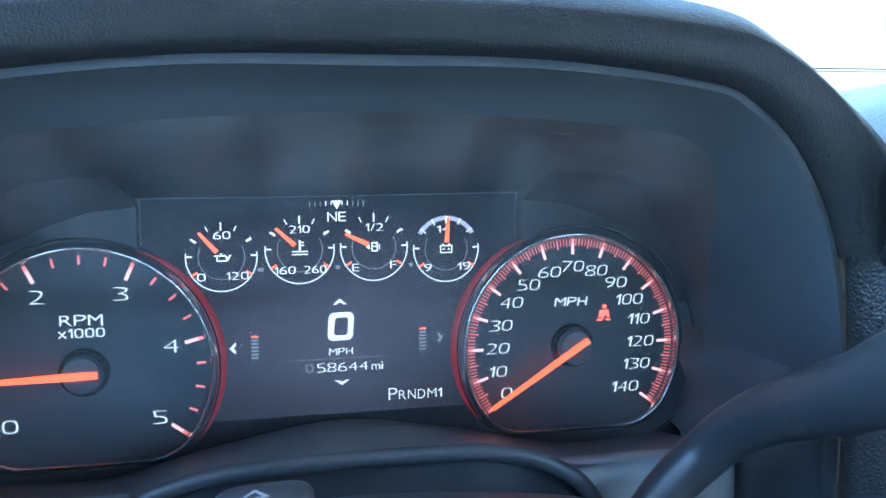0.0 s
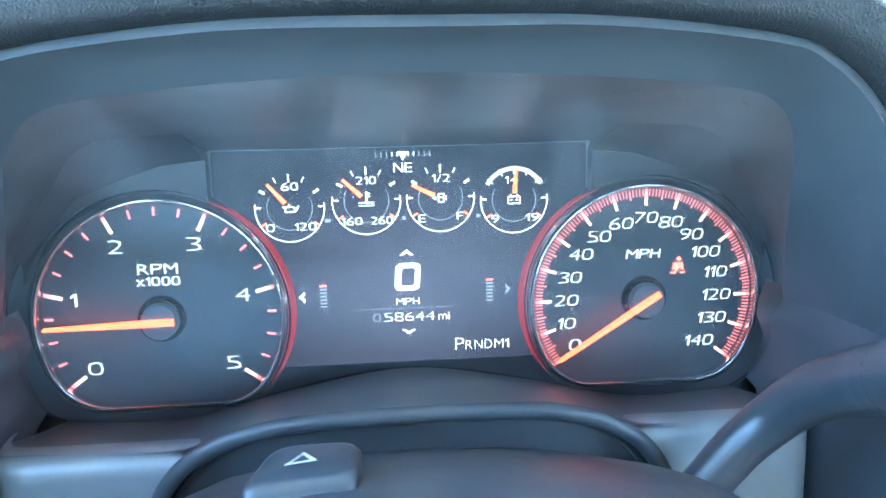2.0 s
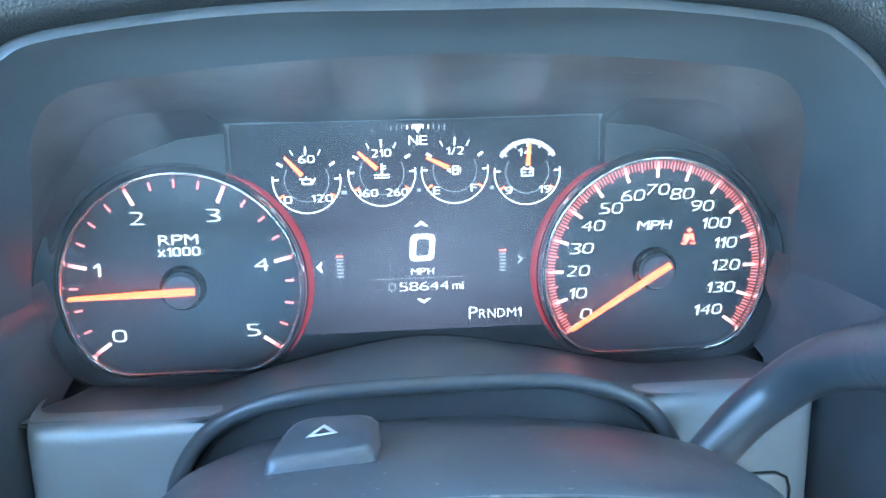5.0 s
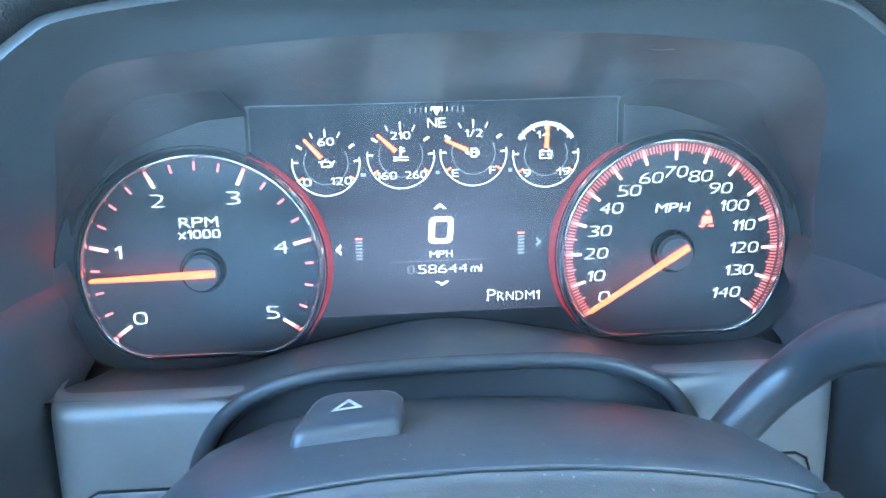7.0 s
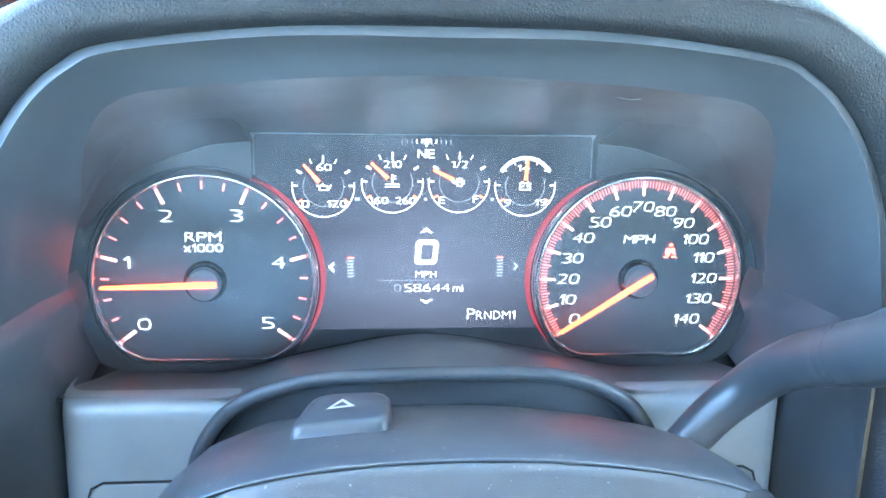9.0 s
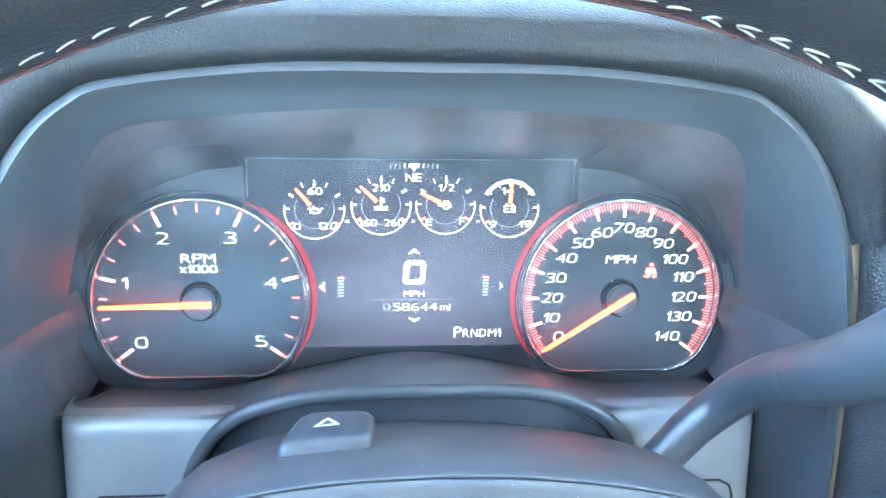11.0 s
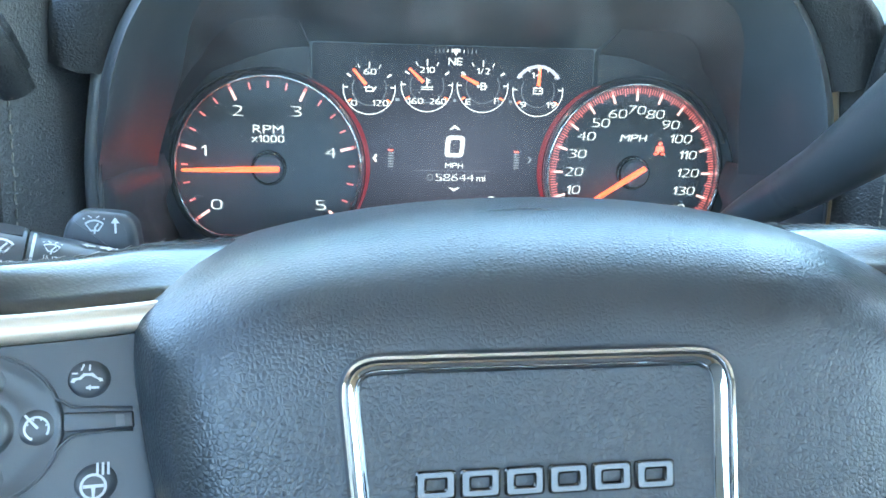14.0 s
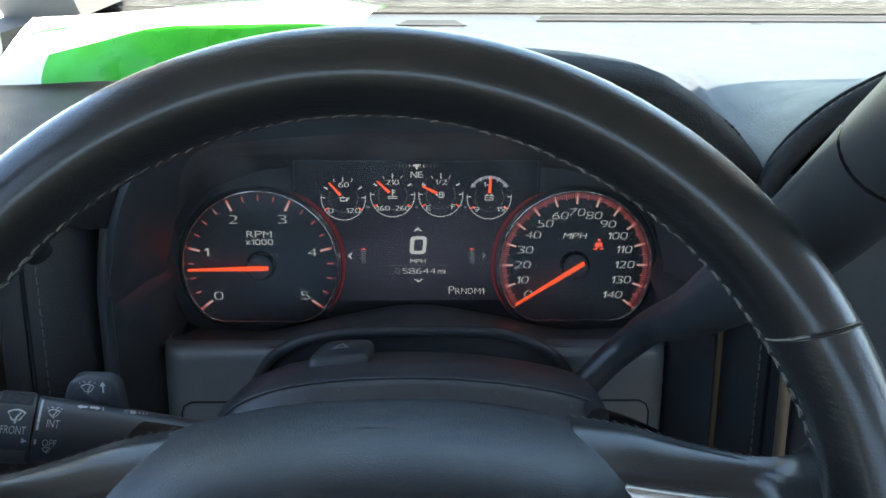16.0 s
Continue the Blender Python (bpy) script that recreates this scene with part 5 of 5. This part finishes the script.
TRIM = [(-98, 23.0), (-108.4, 21.5), (-129, 19.2), (-142.3, 18.1), (-154.4, 15.6), (-162, 13.4), (-165.8, 11.3), (-167.1, 7.2), (-167.2, 0.3), (-166.8, -13), (-164.8, -25), (-158, -40), (-147, -52), (-128, -59), (-98, -58)]
PANEL = [(-99, 15.2), (-108.2, 13.8), (-122.2, 12.3), (-142.4, 10.6), (-154.4, 8.7), (-158.4, 6.9), (-158.7, 5.2), (-157.4, -2.2), (-155.8, -9.9), (-153, -19.9), (-149, -26.4), (-142, -33), (-130, -38), (-115, -40), (-99, -40)]


def wrapped_ring(outline, right, n=110):
    """A closed outline on the spoke's face, as points without their depth."""
    pts = [(p[0], p[1], 0) for p in rounded(outline, 3.2, 4)]
    ring = resample(pts, n, True)
    return [Vector((-2 - p.x if right else p.x, 0, p.y)) for p in ring]


def on_face(p, behind):
    return Vector((p.x, dish(abs(p.x + 1)) + behind, p.z))


PHI = math.atan(0.39)


def spoke_mark(bm, right, proud):
    """Lays a flat mark, drawn round the switch pad's middle, onto the sloping face of the spoke."""
    side = -1 if right else 1
    for v in bm.verts:
        a, b, h = v.co.x, v.co.z, proud - v.co.y
        u = 137.2 - a * side * math.cos(PHI)
        v.co = Vector((-1 - side * u, dish(u) - h, -8.5 + b))
    return bm


for right in (False, True):
    part("spoke", loft(spoke_loops(right), True, True), RIM_LEATHER, wheel, "black leather spoke", local=WM, smooth=60)
    outer, inner = wrapped_ring(TRIM, right), wrapped_ring(PANEL, right)
    mid = sum(inner, Vector()) / len(inner)
    face = [[on_face(p, 16) for p in outer], [on_face(p, 3) for p in outer]]
    for t, y in ((0.04, 1.0), (0.12, -0.4), (0.3, -1.1), (0.5, -1.3), (0.7, -1.1), (0.88, -0.6), (0.97, 0.2), (1.0, 1.2), (1.01, 3.0)):
        face.append([on_face(p.lerp(q, t), y) for p, q in zip(outer, inner)])
    part("spoke_trim", loft(face), SILVER, wheel, "satin silver spoke trim", local=WM, smooth=60)
    flat = [[on_face(p.lerp(mid, t), y) for p in inner] for t, y in ((0.0, 4), (0.006, 1.2), (0.02, 0.6), (0.15, 0.6), (0.3, 0.6), (0.45, 0.6), (0.6, 0.6), (0.75, 0.6), (0.9, 0.6), (0.99, 0.6))]
    panel = part("switch_panel", loft(flat, True, True), BUTTON_PLASTIC, wheel, "black switch panel", local=WM, smooth=50)
    pad = loft([[Vector((r * math.cos(2 * math.pi * k / 64), -h, r * math.sin(2 * math.pi * k / 64))) for k in range(64)] for r, h in ((17.6, -1.5), (17.3, 0.5), (16.9, 0.9), (16.4, 0.8), (15.4, 0.35), (12.5, -0.1), (9.2, 0.1), (7.6, 0.5), (7.0, 0.2), (6.6, 0.3), (6.2, 1.3), (5.2, 1.9), (3.4, 2.0), (1.6, 1.85), (0.3, 1.8))], True, True)
    part("switch_pad", spoke_mark(pad, right, 0.0), BUTTON_PLASTIC, panel, local=WM, smooth=50)
    side = -1 if right else 1
    keys = [(0, 11.2), (0, -11.6), (-11.4, 0), (11.6, 0), (23 * side, 11.0), (24.8 * side, -14.1)]
    for a, b in keys:
        dome = loft([[Vector((a + r * math.cos(2 * math.pi * k / 24), -h, b + 0.92 * r * math.sin(2 * math.pi * k / 24))) for k in range(24)] for r, h in ((5.0, -0.6), (4.4, 0.25), (3.4, 0.65), (2.0, 0.8), (0.3, 0.85))], True, True)
        part("key", spoke_mark(dome, right, 0.0), BUTTON_PLASTIC, panel, local=WM, smooth=60)
    lip = [(17.3 * math.cos(radians(a)) * side, 17.3 * math.sin(radians(a))) for a in range(22, 344, 6)]
    lip = [(33.4 * side, 3.6), (22.5 * side, 4.0), (19 * side, 4.8), (17.2 * side, 6.0)] + lip + [(17.4 * side, -4.4), (19.5 * side, -2.6), (23 * side, -1.9), (33.6 * side, -1.7)]
    part("pad_lip", spoke_mark(tube(curve([Vector((x, -0.7, z)) for x, z in lip], 2), 0.42, 6), right, 0.0), BUTTON_PLASTIC, panel, local=WM, smooth=80)
    part("switch_bar", spoke_mark(prism(rounded([(17.5 * side, 3.2), (33.5 * side, 2.8), (33.8 * side, -1.2), (17.5 * side, -1.6)], 0.8), -0.7, 1.0, 0.5), right, 0.0), BUTTON_PLASTIC, panel, local=WM)
    part("bar_slot", spoke_mark(prism(rounded([(29.5 * side, 2.2), (31.6 * side, 2.1), (31.8 * side, -0.6), (29.7 * side, -0.7)], 0.3), -0.9, 0.0), right, 0.0), SCUFF, panel, local=WM)
    H = 0.95

    def mark(name, bm, mat=PRINT_WHITE, label=""):
        part(name, spoke_mark(bm, right, H), mat, panel, label, local=WM)

    if right:
        mark("switch_symbol", merge(poly([(-26.0, 9.4), (-23.4, 9.4), (-21.4, 12.4), (-22.6, 13.4), (-25.6, 12.6)], 0), arc_band(-21.6, 11.0, 2.4, 2.9, -50, 50, 0.05, 8), arc_band(-21.6, 11.0, 3.8, 4.3, -50, 50, 0.05, 8)))
        continue
    mark("switch_word", lettering("RES", 0, 9.8, 3.5, 0, 6.6, -0.004))
    mark("switch_word", lettering("+", 0, 13.6, 2.3, 0, 2.3, 0.0))
    mark("switch_word", lettering("SET", 0, -10.6, 3.5, 0, 6.2, -0.004))
    mark("switch_word", poly(bar(-1.3, -14.5, 1.3, -13.9), 0))
    gauge = [arc_band(0, 0, 2.4, 2.95, -35, 250, 0, 22), poly([(-2.9, 3.1), (-2.4, 3.4), (0.5, 0.2), (0.0, -0.2)], 0.02)]
    for a in (20, 65, 110, 155):
        c, sn = math.cos(radians(a)), math.sin(radians(a))
        gauge.append(poly([(2.0 * c - 0.2 * sn, 2.0 * sn + 0.2 * c), (2.6 * c - 0.2 * sn, 2.6 * sn + 0.2 * c), (2.6 * c + 0.2 * sn, 2.6 * sn - 0.2 * c), (2.0 * c + 0.2 * sn, 2.0 * sn - 0.2 * c)], 0.03))
    cruise = merge(*gauge)
    bmesh.ops.translate(cruise, verts=cruise.verts, vec=(11.8, 0, -0.2))
    mark("switch_symbol", cruise)
    mark("switch_symbol", merge(arc_band(-11.4, 0, 2.4, 2.95, -35, 215, 0, 20), poly([(-14.2, 2.9), (-13.7, 3.3), (-8.6, -2.7), (-9.1, -3.1)], 0.02), poly([(-8.6, 2.9), (-9.1, 3.3), (-14.2, -2.7), (-13.7, -3.1)], 0.04)))
    ghost = [[(-3.9, 0.2), (-3.4, 1.2), (-1.8, 1.4), (-0.8, 2.4), (1.6, 2.4), (2.6, 1.3), (3.8, 1.0), (4.0, 0.2), (3.2, 0.2), (2.8, 0.7), (1.0, 1.7), (-0.4, 1.7), (-1.4, 0.8), (-2.6, 0.6), (-3.0, 0.0)], bar(-0.2, -1.6, 3.0, -1.0), [(-0.2, -1.3), (1.0, -0.5), (1.0, -2.1)], [(-1.6, 3.0), (-1.1, 3.2), (-0.4, 4.6), (-0.9, 4.8)], [(0.4, 3.0), (0.9, 3.0), (1.0, 4.6), (0.5, 4.6)], bar(-3.6, 2.2, -2.2, 2.6)]
    mark("switch_symbol", merge(*[poly([(22.8 + x * 0.95, 10.2 + z * 0.95) for x, z in g], 0.02 * k) for k, g in enumerate(ghost)]))
    heat = [arc_band(24.6, -14.8, 2.5, 3.15, 0, 360, 0, 24), poly(bar(22.2, -15.1, 27.0, -14.3), 0.02), poly([(24.1, -14.6), (25.1, -14.6), (24.9, -17.4), (24.3, -17.4)], 0.04)]
    for k in range(3):
        heat.append(poly(bar(25.2 + 1.25 * k, -12.2, 25.8 + 1.25 * k, -9.2), 0.06))
    mark("switch_symbol", merge(*heat))
    mark("switch_lamp", poly(bar(32.4, -20.6, 35.0, -18.7), 0), DIAL_WHITE, "small lit white lamp")

# padded centre: a wedge whose upper edge stands far behind its face, with a chrome badge surround
BU = -2.5
EDGE = [(0, 80, 55), (28, 80, 54.2), (55, 79.6, 51), (78, 78.6, 46), (92, 75.5, 40.4), (100.6, 66, 33.6), (104.6, 53, 27), (105.8, 42, 19.5), (105.2, 38, 10), (102.2, 35, -8), (97.2, 33, -30), (88, 32, -58), (66, 33, -84), (34, 35, -97), (0, 36, -101)]
FRONT = [(0, 14.6, 12.5), (22, 14.6, 12.5), (42, 14.7, 12.2), (58, 14.8, 11), (67, 15, 8.6), (72, 15.1, 5), (75, 15.2, 0), (76.4, 15.3, -6), (76.8, 15.4, -12), (76, 15.6, -22), (73, 16, -36), (65, 17, -54), (48, 18, -68), (25, 19, -76), (0, 19, -78)]


def round_loop(half):
    right = [Vector((BU + p[0], p[1], p[2])) for p in half]
    return curve(right + [Vector((2 * BU - p.x, p.y, p.z)) for p in reversed(right[1:-1])], 5, True)


edge, front_ = round_loop(EDGE), round_loop(FRONT)
bag = [[p + Vector((-0.06 * (p.x - BU), 26, -0.05 * p.z)) for p in edge], [p + Vector((-0.012 * (p.x - BU), 5, -0.01 * p.z)) for p in edge], [p + Vector((0, 1.2, 0)) for p in edge]]
for a, b in ((0.0, 0.0), (0.03, 0.06), (0.08, 0.17), (0.16, 0.33), (0.26, 0.5), (0.38, 0.665), (0.52, 0.80), (0.68, 0.905), (0.84, 0.97), (1.0, 1.0)):
    bag.append([Vector((p.x + (q.x - p.x) * a, p.y + (q.y - p.y) * b, p.z + (q.z - p.z) * a)) for p, q in zip(edge, front_)])
core = Vector((BU, 14.2, -24))
for t in (0.25, 0.5, 0.75, 0.97):
    bag.append([p.lerp(core, t) for p in front_])
part("airbag_cover", loft(bag, True, True), BAG_LEATHER, wheel, "grained black airbag cover", local=WM, smooth=80)
BADGE = rounded([(-56.2, 5.8), (39.2, 5.0), (35.6, -50), (-52.0, -50)], 11, 8)
ring = resample([(q[0], q[1], 0) for q in BADGE], 140, True)
inward = []
for i in range(140):
    d = (ring[(i + 1) % 140] - ring[i - 1]).normalized()
    w = Vector((-d.y, d.x, 0))
    inward.append(w if w.dot(Vector((-8, -20, 0)) - ring[i]) > 0 else -w)
badge = part("badge_surround", loft([[Vector((p.x + w.x * d, y, p.y + w.y * d)) for p, w in zip(ring, inward)] for d, y in ((0, 16.5), (0, 11.4), (0.25, 10.2), (0.8, 9.3), (1.5, 9.2), (2.0, 9.8), (2.3, 10.6), (3.0, 10.9), (4.6, 12.6), (5.0, 13.2), (5.2, 16.5))]), CHROME, wheel, "polished chrome badge surround", local=WM, smooth=40)
part("badge_plate", prism([(p.x + w.x * 4, p.y + w.y * 4) for p, w in zip(ring, inward)], 13.4, 16), BAG_LEATHER, badge, local=WM)
for k in range(6):
    x0 = -38.6 + k * 10.3
    o = rounded([(x0, -28.0), (x0 + 9.4, -27.9), (x0 + 9.6, -21.4), (x0 + 0.2, -21.5)], 1.1, 3)
    i_ = rounded([(x0 + 2.6, -26.0), (x0 + 6.9, -25.9), (x0 + 7.1, -23.4), (x0 + 2.8, -23.5)], 0.5, 3)
    rows = [[Vector((p[0], y, p[1])) for p in q] for q, y in ((o, 13.6), (o, 12.2), ([Vector(a).lerp(Vector(b), 0.22) for a, b in zip(o, i_)], 11.7), ([Vector(a).lerp(Vector(b), 0.78) for a, b in zip(o, i_)], 11.7), (i_, 12.2), (i_, 13.6))]
    part("badge_bar", loft(rows), DARK_CHROME, badge, "raised dark chrome bar", local=WM, smooth=30)
hub = [[Vector((BU + r * math.cos(2 * math.pi * k / 40), y, -14 + r * 0.72 * math.sin(2 * math.pi * k / 40))) for k in range(40)] for r, y in ((84, 52), (78, 84), (62, 112), (48, 160))]
part("hub", loft(hub, True, True), SOFT_PLASTIC, wheel, local=WM)
seam_left = curve([Vector((-1 - u, yr + 0.2, zr + 0.2)) for u, yr, zr in reversed(RIDGE[3:])], 4)
seam_right = curve([Vector((u - 1, yr + 0.2, zr + 0.2)) for u, yr, zr in RIDGE[3:]], 4)
for first, last, thick in ((166, 128, 0.46), (128, 76, 0.24), (76, 44, 0.3), (44, 14, 0.42)):
    stitches([rim_point(a, 178, 0.0) for a in range(first, last - 1, -2)], wheel, 5.4, 4.6, thick, THREAD, 0.2, WM, (0, -1, 0), 8)
for first, last, thick in ((166, 132, 0.4), (74, 44, 0.26), (44, 14, 0.36)):
    stitches([rim_point(a, 184, 0.0) for a in range(first, last, -2)], wheel, 5.4, 4.2, thick, THREAD, -0.2, WM, (0, -1, 0), 11)
stitches(seam_left, wheel, 4.6, 3.6, 0.12, THREAD, 0.4, WM, (0, -0.6, 0.8), 7)
stitches(seam_right, wheel, 4.6, 3.6, 0.12, THREAD, -0.4, WM, (0, -0.6, 0.8), 9)

# ---- a green and white packet lying on the dash ----
packet = thing("packet", (-200, 60, 118), "bright green and white plastic packet lying on the dash top", "packet")
top_line = curve([(-330, 60, 126), (-290, 58, 137), (-250, 57, 147), (-200, 56, 159), (-140, 56, 161.5), (-75, 54, 162), (-48, 52, 158)], 8)
bot_line = curve([(-327, 38, 116), (-290, 38, 117), (-250, 38, 119), (-200, 40, 121), (-140, 44, 125), (-80, 48, 140), (-50, 50, 154)], 8)
back_line = curve([(-350, 190, 165), (-300, 200, 168), (-250, 203, 172), (-200, 205, 177), (-140, 205, 181), (-80, 200, 182), (-30, 190, 176)], 8)
split = 9


def film(a, b, t0, t1, i0, i1, bulge):
    """A puffed sheet between two lines of the packet."""
    return loft([[p + (q - p) * t + bulge * (math.sin(math.pi * t) + 0.25 * math.sin(0.9 * k) * math.sin(2 * math.pi * t)) for k, (p, q) in enumerate(zip(a[i0:i1], b[i0:i1]))] for t in (t0 + (t1 - t0) * j / 6 for j in range(7))], False)


full = len(top_line)
part("front_film", film(bot_line, top_line, 0, 1, split, full, Vector((0, -4, 0))), GREEN_CARD, packet, "green front", smooth=80)
part("end_film", film(bot_line, top_line, 0, 1, 0, split + 1, Vector((0, -3, 0))), WHITE_CARD, packet, "white end", smooth=80)
part("top_film", film(top_line, back_line, 0, 0.7, 0, full, Vector((0, 0, 3))), WHITE_CARD, packet, "white top", smooth=80)
part("rear_film", film(top_line, back_line, 0.7, 1, 0, 22, Vector((0, 0, 3))), WHITE_CARD, packet, smooth=80)
part("rear_band", film(top_line, back_line, 0.7, 1, 21, full, Vector((0, 0, 3))), GREEN_CARD, packet, "green rear band", smooth=80)
part("stripe", loft([[(-334, 126, 156.6), (-327, 128, 158.0), (-306, 130, 160.4), (-294, 131, 161.4)], [(-330, 139, 159.0), (-320, 141, 160.6), (-306, 142, 162.0), (-294, 143, 163.0)]], False), GREEN_CARD, packet, "green printed stripe", smooth=80)

# ---- a white plastic bundle beside the packet ----
bundle = thing("plastic_bundle", (-398, 150, 112), "crumpled white plastic bundle standing on the dash", "plastic bundle")
rings = []
for k in range(13):
    t = math.pi * k / 12
    ring = []
    for j in range(28):
        a = 2 * math.pi * j / 28
        f = 1 + 0.05 * math.sin(3 * a + 2 * t) + 0.04 * math.sin(5 * a - 3 * t) + 0.03 * math.sin(9 * a + 5 * t)
        r = max(0.02, math.sin(t)) ** 0.6 * f
        ring.append(Vector((-398 + 27 * r * math.cos(a), 152 + 52 * r * math.sin(a), 154 - 42 * math.copysign(abs(math.cos(t)) ** 0.7, math.cos(t)))))
    rings.append(ring)
part("film", loft(rings, True, True), WHITE_CARD, bundle, smooth=80)
